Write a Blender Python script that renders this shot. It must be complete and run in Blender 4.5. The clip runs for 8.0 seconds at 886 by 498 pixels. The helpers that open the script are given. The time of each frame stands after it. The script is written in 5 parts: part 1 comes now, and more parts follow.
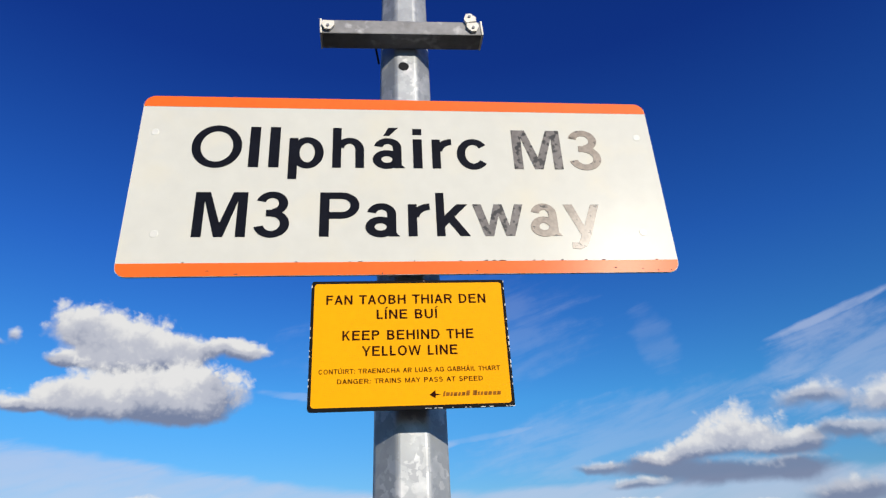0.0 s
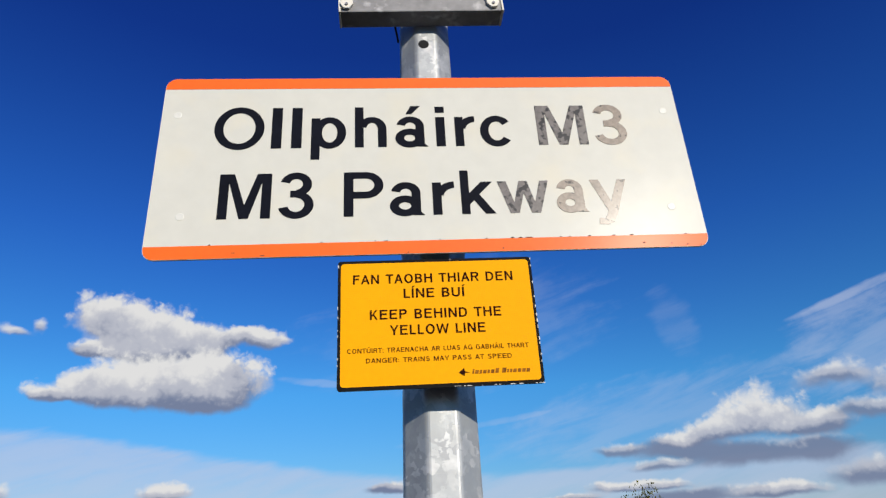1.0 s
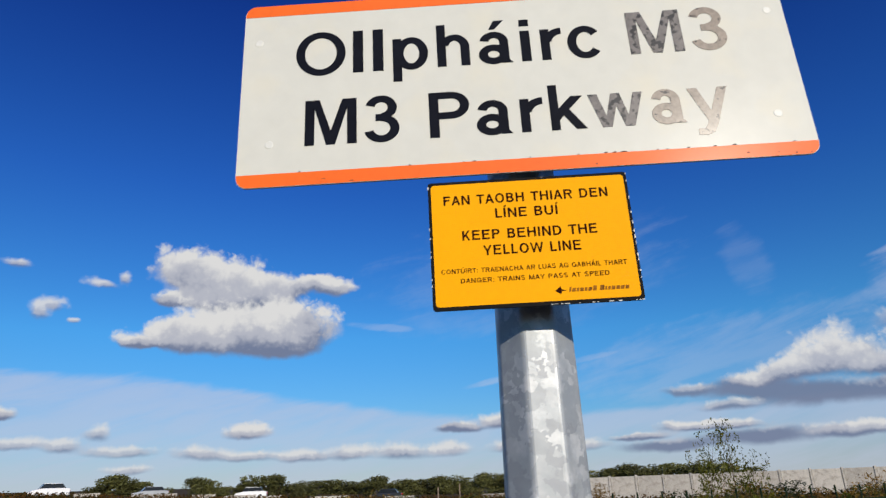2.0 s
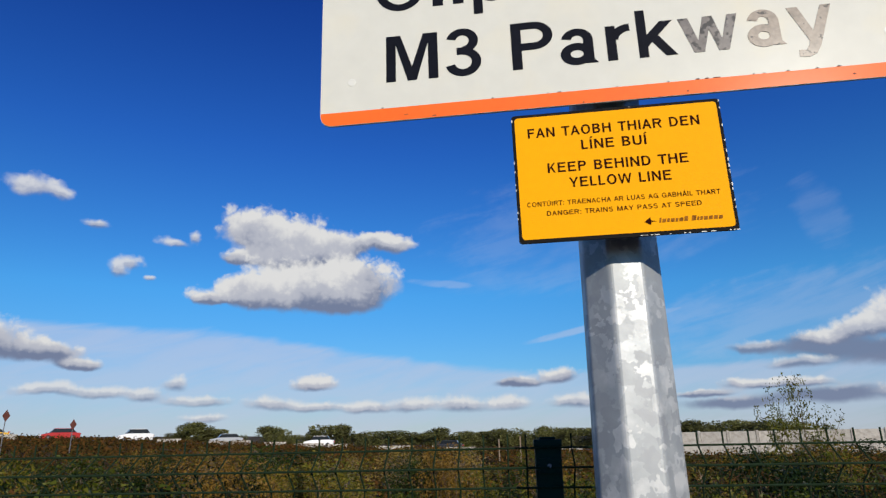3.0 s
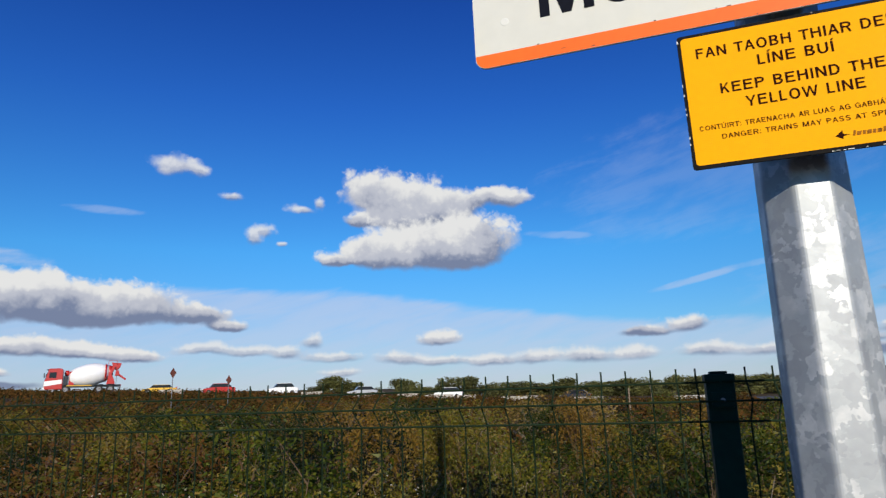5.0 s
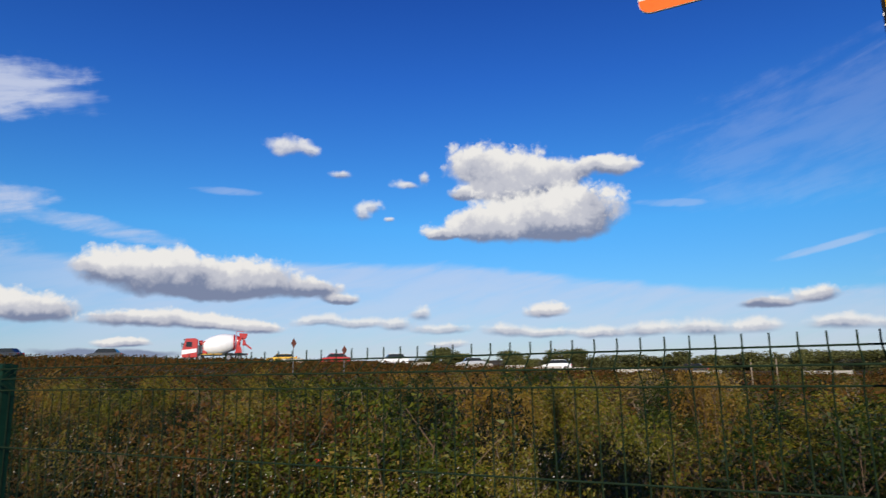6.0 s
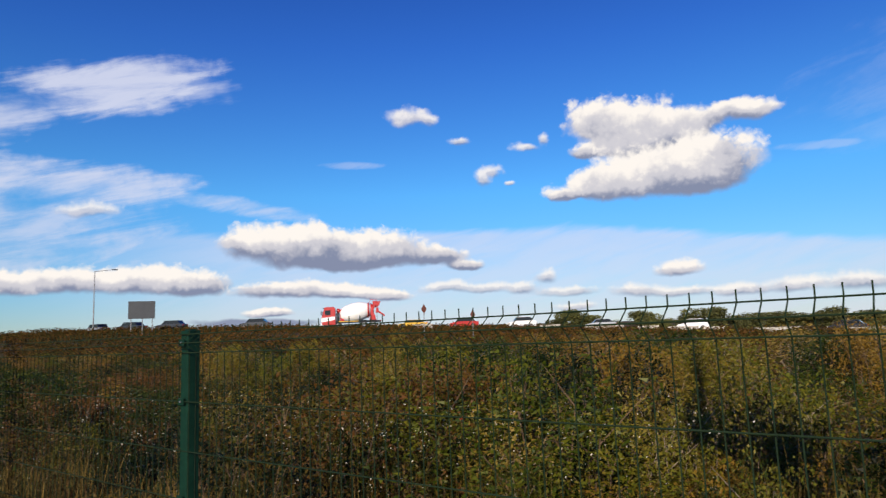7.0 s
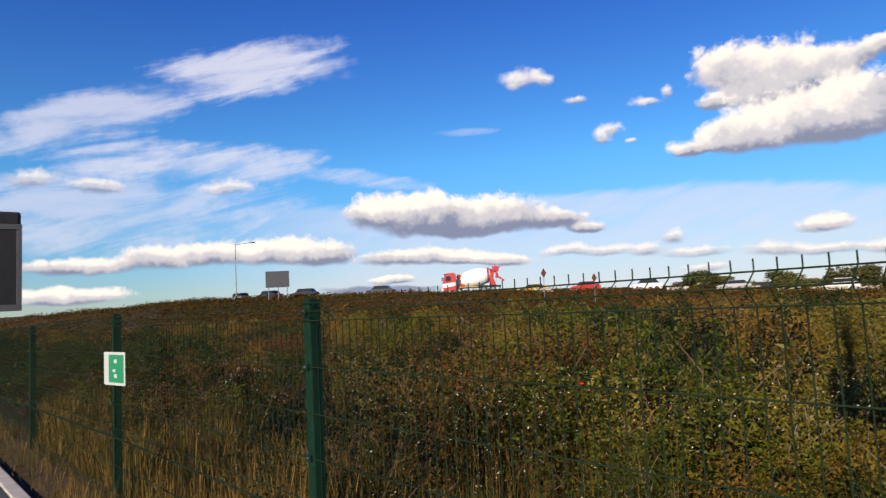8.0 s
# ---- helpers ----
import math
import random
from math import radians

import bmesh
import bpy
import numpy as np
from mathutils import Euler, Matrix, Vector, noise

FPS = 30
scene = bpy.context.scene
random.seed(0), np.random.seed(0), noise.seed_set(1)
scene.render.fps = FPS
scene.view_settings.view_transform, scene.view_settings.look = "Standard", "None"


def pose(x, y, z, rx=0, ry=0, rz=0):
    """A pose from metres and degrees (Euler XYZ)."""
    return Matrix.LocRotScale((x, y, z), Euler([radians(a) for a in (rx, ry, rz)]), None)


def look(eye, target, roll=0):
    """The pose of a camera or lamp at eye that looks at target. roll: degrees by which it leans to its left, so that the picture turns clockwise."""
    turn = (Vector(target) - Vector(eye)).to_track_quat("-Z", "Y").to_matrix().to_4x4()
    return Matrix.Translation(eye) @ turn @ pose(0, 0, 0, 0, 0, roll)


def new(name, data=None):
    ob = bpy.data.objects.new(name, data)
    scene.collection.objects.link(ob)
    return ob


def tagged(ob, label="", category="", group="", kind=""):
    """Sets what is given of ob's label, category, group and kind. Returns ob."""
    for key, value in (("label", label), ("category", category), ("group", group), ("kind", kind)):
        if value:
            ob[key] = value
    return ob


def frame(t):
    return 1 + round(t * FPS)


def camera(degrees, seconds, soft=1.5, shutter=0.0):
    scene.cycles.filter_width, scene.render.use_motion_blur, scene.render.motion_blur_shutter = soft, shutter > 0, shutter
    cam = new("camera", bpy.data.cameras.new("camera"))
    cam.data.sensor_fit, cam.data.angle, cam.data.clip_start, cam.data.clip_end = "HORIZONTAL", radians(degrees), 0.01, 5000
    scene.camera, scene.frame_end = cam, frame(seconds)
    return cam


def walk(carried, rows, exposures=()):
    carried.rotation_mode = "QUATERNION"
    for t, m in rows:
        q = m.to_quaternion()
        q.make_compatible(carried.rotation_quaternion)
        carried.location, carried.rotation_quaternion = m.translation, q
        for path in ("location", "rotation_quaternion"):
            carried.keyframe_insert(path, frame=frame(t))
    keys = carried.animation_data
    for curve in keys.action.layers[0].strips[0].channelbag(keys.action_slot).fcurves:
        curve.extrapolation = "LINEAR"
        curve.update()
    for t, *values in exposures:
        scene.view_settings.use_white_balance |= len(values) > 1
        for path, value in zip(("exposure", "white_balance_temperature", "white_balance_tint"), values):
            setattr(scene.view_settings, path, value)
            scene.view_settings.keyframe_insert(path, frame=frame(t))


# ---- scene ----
cam = camera(69.1, 8.0, soft=1.3, shutter=0.2)
ROWS = [
    (0.0, -0.0824, -1.1174, 1.6874, -6.416, 25.901, 2.210),
    (0.5, -0.0913, -1.1158, 1.6829, -5.511, 25.203, 2.336),
    (1.0, -0.0995, -1.1014, 1.6796, -4.669, 24.671, 2.541),
    (1.5, -0.1229, -1.0665, 1.6745, -2.356, 22.474, 2.682),
    (2.0, -0.1532, -1.0628, 1.6483, 1.083, 19.995, 2.105),
    (3.5, -0.2224, -1.0534, 1.6017, 8.488, 15.022, 0.800),
    (4.0, -0.2421, -1.0695, 1.5950, 11.216, 14.014, 0.667),
    (4.5, -0.2616, -1.0838, 1.5850, 14.200, 13.074, 0.799),
    (5.8, -0.3633, -1.0786, 1.5713, 23.894, 10.980, 1.738),
    (6.0, -0.3908, -1.1124, 1.5561, 26.436, 10.249, 1.040),
    (6.5, -0.4523, -1.1713, 1.5383, 32.477, 8.683, 0.992),
    (7.0, -0.4378, -1.1696, 1.5371, 37.649, 7.383, 2.197),
    (7.5, -0.4262, -1.1287, 1.5425, 43.40, 6.35, 3.5),
    (8.0, -0.4412, -1.1073, 1.5440, 48.30, 4.75, 2.9),
]
walk(cam, [(t, pose(x, y, z, 90 + pitch, roll, yaw)) for t, x, y, z, yaw, pitch, roll in ROWS], [(0.0, -0.07, 6300, 10), (2.0, -0.22, 6300, 10), (4.5, -0.09, 6250, 9), (6.0, 0.0, 6450, 10), (7.0, 0.20, 6800, 12), (8.0, 0.30, 7100, 14)])

# ---- light: low sun behind the camera, blue sky with fair-weather clouds ----
SUN_AZ, SUN_EL = 22.0, 22.0
sun_dir = Vector((math.sin(radians(SUN_AZ)) * math.cos(radians(SUN_EL)), -math.cos(radians(SUN_AZ)) * math.cos(radians(SUN_EL)), math.sin(radians(SUN_EL))))
sun_data = bpy.data.lights.new("sun", "SUN")
sun_data.energy, sun_data.angle, sun_data.color = 5.0, radians(0.5), (1.0, 0.91, 0.77)
sun = new("sun", sun_data)
sun.matrix_world = look(sun_dir * 50, (0, 0, 0))

world = bpy.data.worlds.new("sky")
scene.world = world
world.use_nodes = True
WT = world.node_tree
WT.nodes.clear()


def wnode(kind, operation="", use_clamp=False, data_type="", interpolation_type=""):
    n = WT.nodes.new(kind)
    if operation:
        n.operation = operation
    if use_clamp:
        n.use_clamp = True
    if data_type:
        n.data_type = data_type
    if interpolation_type:
        n.interpolation_type = interpolation_type
    return n


def wmath(op, a, b=None, c=None, clamp=False):
    n = wnode("ShaderNodeMath", operation=op, use_clamp=clamp)
    for i, q in enumerate((a, b, c)):
        if q is None:
            continue
        if isinstance(q, (int, float)):
            n.inputs[i].default_value = q
        else:
            WT.links.new(q, n.inputs[i])
    return n.outputs[0]


def wvec(op, a, b):
    n = wnode("ShaderNodeVectorMath", operation=op)
    for i, q in enumerate((a, b)):
        if isinstance(q, tuple):
            n.inputs[i].default_value = q
        else:
            WT.links.new(q, n.inputs[i])
    return n


def wnoise(vec, scale, detail, rough=0.55, dist=0.0):
    n = wnode("ShaderNodeTexNoise")
    n.inputs["Scale"].default_value, n.inputs["Detail"].default_value = scale, detail
    n.inputs["Roughness"].default_value, n.inputs["Distortion"].default_value = rough, dist
    WT.links.new(vec, n.inputs["Vector"])
    return n


sky = wnode("ShaderNodeTexSky")
sky.sky_type, sky.sun_disc = "NISHITA", False
sky.sun_elevation, sky.sun_rotation = radians(SUN_EL), radians(180 - SUN_AZ)
sky.air_density, sky.dust_density, sky.ozone_density = 1.0, 0.0, 3.0
hsv = wnode("ShaderNodeHueSaturation")
hsv.inputs["Saturation"].default_value, hsv.inputs["Value"].default_value = 1.12, 1.0
WT.links.new(sky.outputs[0], hsv.inputs["Color"])
sky_bg = wnode("ShaderNodeBackground")
sky_bg.inputs["Strength"].default_value = 0.10

coord = wnode("ShaderNodeTexCoord").outputs["Generated"]
sep = wnode("ShaderNodeSeparateXYZ")
WT.links.new(coord, sep.inputs[0])
neg_x = wmath("MULTIPLY", sep.outputs[0], -1.0)
az = wmath("MULTIPLY", wmath("ARCTAN2", neg_x, sep.outputs[1]), 57.2958)
el = wmath("MULTIPLY", wmath("ARCSINE", sep.outputs[2]), 57.2958)
# the clear air deepens towards the zenith
deep = wnode("ShaderNodeValToRGB")
deep.color_ramp.elements[0].position, deep.color_ramp.elements[0].color = 0.02, (0.47, 0.63, 0.90, 1)
deep.color_ramp.elements[1].position, deep.color_ramp.elements[1].color = 0.75, (0.14, 0.32, 1.00, 1)
deep.color_ramp.elements.new(0.22).color = (0.40, 0.93, 1.27, 1)
deep.color_ramp.elements.new(0.45).color = (0.25, 0.62, 1.27, 1)
WT.links.new(wmath("DIVIDE", el, 55.0, clamp=True), deep.inputs[0])
blue = wnode("ShaderNodeMix", data_type="RGBA")
blue.blend_type = "MULTIPLY"
blue.inputs["Factor"].default_value = 1.0
WT.links.new(hsv.outputs[0], blue.inputs["A"])
WT.links.new(deep.outputs[0], blue.inputs["B"])
# billowing relief: rounded cells at two sizes, broken up by finer noise
puff = wnoise(coord, 17.0, 4.0, 0.5)
warp = wvec("MULTIPLY", wvec("SUBTRACT", puff.outputs["Color"], (0.5, 0.5, 0.5)).outputs[0], (3.0, 2.0, 0.0))
flat = wnode("ShaderNodeCombineXYZ")
WT.links.new(az, flat.inputs[0])
WT.links.new(el, flat.inputs[1])
calm = wnode("ShaderNodeCombineXYZ")
for axis in (0, 1):
    WT.links.new(wmath("MULTIPLY_ADD", wmath("DIVIDE", el, 13.0, clamp=True), 0.72, 0.28), calm.inputs[axis])
ae = wvec("ADD", flat.outputs[0], wvec("MULTIPLY", warp.outputs[0], calm.outputs[0]).outputs[0]).outputs[0]
ae_split = wnode("ShaderNodeSeparateXYZ")
WT.links.new(ae, ae_split.inputs[0])
cloud_az, cloud_el = ae_split.outputs[0], ae_split.outputs[1]
ragged = wnoise(coord, 52.0, 5.0, 0.55)
rag = wmath("SUBTRACT", ragged.outputs["Fac"], 0.5)
curl = wvec("ADD", coord, wvec("MULTIPLY", wvec("SUBTRACT", ragged.outputs["Color"], (0.5, 0.5, 0.5)).outputs[0], (0.03, 0.03, 0.03)).outputs[0]).outputs[0]


def cells(scale):
    n = wnode("ShaderNodeTexVoronoi")
    n.feature = "SMOOTH_F1"
    n.inputs["Scale"].default_value, n.inputs["Smoothness"].default_value = scale, 0.6
    WT.links.new(curl, n.inputs["Vector"])
    return n.outputs["Distance"]


billow = wmath("SUBTRACT", 0.5, wmath("ADD", wmath("MULTIPLY", cells(24.0), 0.50), wmath("ADD", wmath("MULTIPLY", cells(58.0), 0.32), wmath("MULTIPLY", cells(125.0), 0.22))))
rough_edge = wmath("ADD", wmath("MULTIPLY", billow, 1.25), wmath("MULTIPLY", rag, 0.5))
lumps = wmath("ADD", wmath("MULTIPLY", billow, 1.0), wmath("MULTIPLY_ADD", puff.outputs["Fac"], 1.1, -0.55))
SHOWN = []


def laid_over(below, colour, much):
    n = wnode("ShaderNodeMix", data_type="RGBA")
    WT.links.new(much, n.inputs["Factor"])
    WT.links.new(below, n.inputs["A"])
    if isinstance(colour, tuple):
        n.inputs["B"].default_value = colour
    else:
        WT.links.new(colour, n.inputs["B"])
    return n.outputs["Result"]


def cloud(*lobes, soft_edge=0.55, cover=1.0, shade=0.0):
    """A cloud of merged puffs, each by azimuth to the left, elevation and half sizes in degrees, with an optional greyness. Bases are flatter than tops."""
    total = lit = None
    for a0, e0, w, h, *grey in lobes:
        u_ = wmath("MULTIPLY_ADD", cloud_az, 1.0 / w, -a0 / w)
        v_ = wmath("MULTIPLY_ADD", cloud_el, 1.0 / h, -e0 / h)
        low_v = wmath("MINIMUM", v_, wmath("MULTIPLY", v_, 1.2))
        near = wmath("EXPONENT", wmath("MULTIPLY", wmath("ADD", wmath("MULTIPLY", u_, u_), wmath("MULTIPLY", low_v, low_v)), -1.4))
        if grey:
            v_ = wmath("SUBTRACT", v_, grey[0])
        total, lit = (near, wmath("MULTIPLY", near, v_)) if total is None else (wmath("ADD", total, near), wmath("MULTIPLY_ADD", near, v_, lit))
    reach = wmath("SQRT", wmath("MAXIMUM", wmath("DIVIDE", wmath("LOGARITHM", wmath("MAXIMUM", total, 1e-6), math.e), -1.4), 0.0))
    height = wmath("DIVIDE", lit, wmath("MAXIMUM", total, 1e-6))
    loose = wmath("MINIMUM", wmath("MAXIMUM", wmath("MULTIPLY_ADD", height, 0.6, 0.72), 0.25), 1.0)
    depth = wmath("SUBTRACT", wmath("MULTIPLY_ADD", rough_edge, loose, 1.36), reach)
    mask_n = wnode("ShaderNodeMapRange", interpolation_type="SMOOTHSTEP")
    mask_n.inputs["From Min"].default_value, mask_n.inputs["From Max"].default_value = 0.0, soft_edge
    mask_n.inputs["To Max"].default_value = cover
    WT.links.new(depth, mask_n.inputs["Value"])
    tone = wmath("MULTIPLY_ADD", lumps, 1.05, height)
    ramp = wnode("ShaderNodeValToRGB")
    ramp.color_ramp.interpolation = "EASE"
    ramp.color_ramp.elements[0].position, ramp.color_ramp.elements[0].color = 0.04, (2.0, 2.4, 3.6, 1)
    ramp.color_ramp.elements[1].position, ramp.color_ramp.elements[1].color = 0.66, (8.4, 8.2, 7.9, 1)
    ramp.color_ramp.elements.new(0.36).color = (5.4, 5.5, 6.1, 1)
    WT.links.new(wmath("MULTIPLY_ADD", tone, 0.50, 0.455 - shade), ramp.inputs[0])
    SHOWN.append(laid_over(SHOWN[-1], ramp.outputs[0], mask_n.outputs[0]))


# thin high veil: wisps, old trails and a pale sheet low over the horizon
grain = wnode("ShaderNodeCombineXYZ")
WT.links.new(wmath("MULTIPLY", az, 0.075), grain.inputs[0])
WT.links.new(wmath("MULTIPLY_ADD", az, 0.09, wmath("MULTIPLY", el, 0.36)), grain.inputs[1])
wisp = wnoise(grain.outputs[0], 1.6, 8.0, 0.58, 0.35)


def band(value, lo, hi):
    n = wnode("ShaderNodeMapRange", interpolation_type="SMOOTHSTEP")
    n.inputs["From Min"].default_value, n.inputs["From Max"].default_value = lo, hi
    WT.links.new(value, n.inputs["Value"])
    return n.outputs[0]


broken = wmath("MULTIPLY_ADD", rag, 0.7, wmath("MULTIPLY", wisp.outputs["Fac"], 2.3))
fibres = band(wisp.outputs["Fac"], 0.30, 0.62)
top_edge = wmath("MAXIMUM", wmath("SUBTRACT", 9.0, wmath("MULTIPLY", wmath("MAXIMUM", wmath("SUBTRACT", 25.0, az), 0.0), 0.14)), 5.4)
under = wmath("SUBTRACT", wmath("ADD", top_edge, wmath("MULTIPLY_ADD", wisp.outputs["Fac"], 1.6, -0.8)), el)
sheet = wmath("MULTIPLY", wmath("MULTIPLY", band(under, -0.2, 0.7), band(az, 75.0, 50.0)), wmath("MULTIPLY_ADD", fibres, 0.20, 0.42))
veil = sheet
for a0, e0, w, h, slope, much in (
    (64.5, 20.2, 9.5, 2.6, -0.20, 0.85), (76.0, 16.0, 10.0, 2.4, -0.33, 0.70), (60.0, 21.0, 6.0, 1.6, 0.05, 0.55),
    (70.0, 12.3, 13.5, 2.2, 0.0, 0.80), (56.0, 11.4, 8.0, 0.9, 0.14, 0.60), (75.0, 8.6, 17.0, 4.2, 0.0, 0.62),
    (45.6, 14.9, 3.0, 0.4, 0.0, 0.36), (6.2, 13.2, 3.4, 0.4, 0.08, 0.28), (-5.0, 8.5, 5.0, 0.35, -0.20, 0.42),
    (-40.0, 16.2, 5.5, 0.45, -0.24, 0.50), (-10.5, 9.5, 5.0, 0.35, -0.12, 0.35), (-26.0, 16.2, 2.2, 3.2, 0.5, 0.11),
    (-7.0, 17.5, 15.0, 6.0, -0.1, 0.13), (-41.0, 12.5, 9.0, 4.5, -0.2, 0.36), (-24.0, 9.0, 16.0, 4.0, -0.1, 0.24),
):
    du = wmath("MULTIPLY", wmath("SUBTRACT", az, a0), 1.0 / w)
    lean = wmath("SUBTRACT", wmath("SUBTRACT", el, e0), wmath("MULTIPLY", wmath("SUBTRACT", az, a0), slope))
    dv = wmath("MULTIPLY", lean, 1.0 / h)
    r2 = wmath("ADD", wmath("MULTIPLY", du, du), wmath("MULTIPLY", dv, dv))
    streak = wmath("MULTIPLY", band(wmath("MULTIPLY_ADD", broken, -1.0, wmath("ADD", r2, 1.15)), 1.0, 0.0), wmath("MULTIPLY_ADD", fibres, 0.6 * much, 0.4 * much))
    veil = wmath("MAXIMUM", veil, streak)
SHOWN.append(laid_over(blue.outputs["Result"], (5.9, 6.4, 7.9, 1), veil))

# the large two-tiered cloud
cloud((22.9, 17.4, 2.4, 1.7), (19.4, 17.1, 3.2, 1.6), (15.8, 16.3, 2.6, 1.5), (11.6, 16.9, 2.5, 0.8), (19.5, 15.4, 3.8, 1.3), (24.4, 15.0, 1.4, 0.6), shade=0.05)
cloud((19.2, 13.0, 4.0, 2.1), (13.6, 13.4, 3.0, 2.0, 0.15), (22.8, 12.1, 3.0, 1.4), (25.9, 11.5, 1.5, 0.6), (15.6, 11.9, 3.4, 1.3, 0.2))
# shreds of cloud
cloud((40.4, 19.0, 1.5, 0.7), (38.6, 18.7, 1.0, 0.5), (29.8, 15.9, 1.4, 0.4), (28.0, 16.7, 0.5, 0.6), (33.3, 13.5, 0.7, 0.7), (32.5, 14.2, 0.7, 0.5), (35.4, 16.9, 0.9, 0.45), (31.1, 13.0, 0.4, 0.3), soft_edge=1.0, cover=0.85)
# long low banks
cloud((52.5, 8.1, 3.6, 1.3), (48.6, 8.4, 3.6, 1.3), (43.6, 7.9, 4.0, 1.2), (45.5, 6.6, 6.5, 0.9, 0.75), (37.6, 6.8, 1.8, 0.9, 0.3), (35.4, 5.8, 1.2, 0.5, 0.4))
cloud((62.6, 5.2, 2.6, 1.1), (58.6, 4.7, 2.5, 1.0, 0.4), (67.0, 4.9, 3.0, 1.0), (71.8, 4.8, 3.0, 0.9), (77.5, 4.1, 4.0, 0.7))
cloud((50.6, 4.1, 4.8, 0.7), (45.6, 3.7, 3.2, 0.55), (42.2, 3.4, 1.6, 0.5), (52.5, 2.2, 1.8, 0.4), (79.0, 1.9, 4.0, 0.6))
cloud((37.0, 4.0, 2.2, 0.5), (33.6, 3.8, 1.8, 0.45), (30.6, 3.6, 1.6, 0.55), (28.2, 4.6, 0.8, 0.7), (26.4, 3.1, 2.4, 0.5), (26.0, 1.8, 1.6, 0.35), soft_edge=0.8, cover=0.8)
cloud((17.2, 4.6, 1.7, 0.65), (-3.9, 5.0, 1.8, 0.7, 0.1), (-0.4, 4.4, 2.0, 0.45, 0.5), soft_edge=0.7)
cloud((20.6, 2.9, 2.0, 0.6), (17.0, 2.6, 2.2, 0.45), (12.6, 2.5, 2.6, 0.5), (8.6, 2.75, 1.8, 0.6), (4.6, 2.7, 2.4, 0.7), (0.6, 2.7, 1.8, 0.65), (-5.2, 2.7, 2.4, 0.6), (-10.2, 2.5, 2.8, 0.5), soft_edge=0.9, cover=0.88)
# grey-bellied heap with its bank below
cloud((-24.0, 6.2, 3.6, 0.9, 1.1), (-29.0, 5.3, 4.4, 1.0, 1.2), (-34.5, 5.4, 2.6, 0.9, 1.0), (-24.5, 2.5, 4.2, 0.7, 1.2), (-17.5, 2.1, 3.4, 0.5, 0.9), (-37.5, 3.4, 3.0, 1.0, 0.8), (55.5, 1.5, 3.2, 0.35, 1.3), (51.0, 1.3, 2.6, 0.3, 1.3), soft_edge=0.9, cover=0.92, shade=0.05)
cloud((-30.9, 8.2, 2.8, 1.7), (-27.0, 7.3, 2.2, 1.0, 0.1), (-24.2, 6.9, 1.8, 0.6, 0.2), (-34.6, 7.0, 2.4, 0.9, 0.4), (-21.0, 3.5, 3.6, 0.45, 0.2), (-30.8, 2.6, 3.2, 0.6, 0.2), (-15.5, 2.9, 2.2, 0.35, 0.2), soft_edge=0.65, cover=0.95)
cloud((-19.8, 6.4, 2.0, 0.55, 0.5), (-22.6, 5.0, 2.2, 0.5, 0.5), (-36.6, 10.4, 2.6, 1.0, 0.3), (-41.4, 9.6, 2.2, 1.2, 0.1), (-38.6, 7.6, 2.6, 0.7, 0.6), (-43.0, 6.6, 3.0, 0.9, 0.5), soft_edge=0.9, cover=0.85)
cloud((80.8, 10.9, 1.6, 0.7), (76.2, 10.4, 1.7, 0.6, 0.3), (66.8, 10.5, 2.0, 0.6), soft_edge=0.9, cover=0.75)

WT.links.new(SHOWN[-1], sky_bg.inputs["Color"])
world_out = wnode("ShaderNodeOutputWorld")
WT.links.new(sky_bg.outputs[0], world_out.inputs[0])


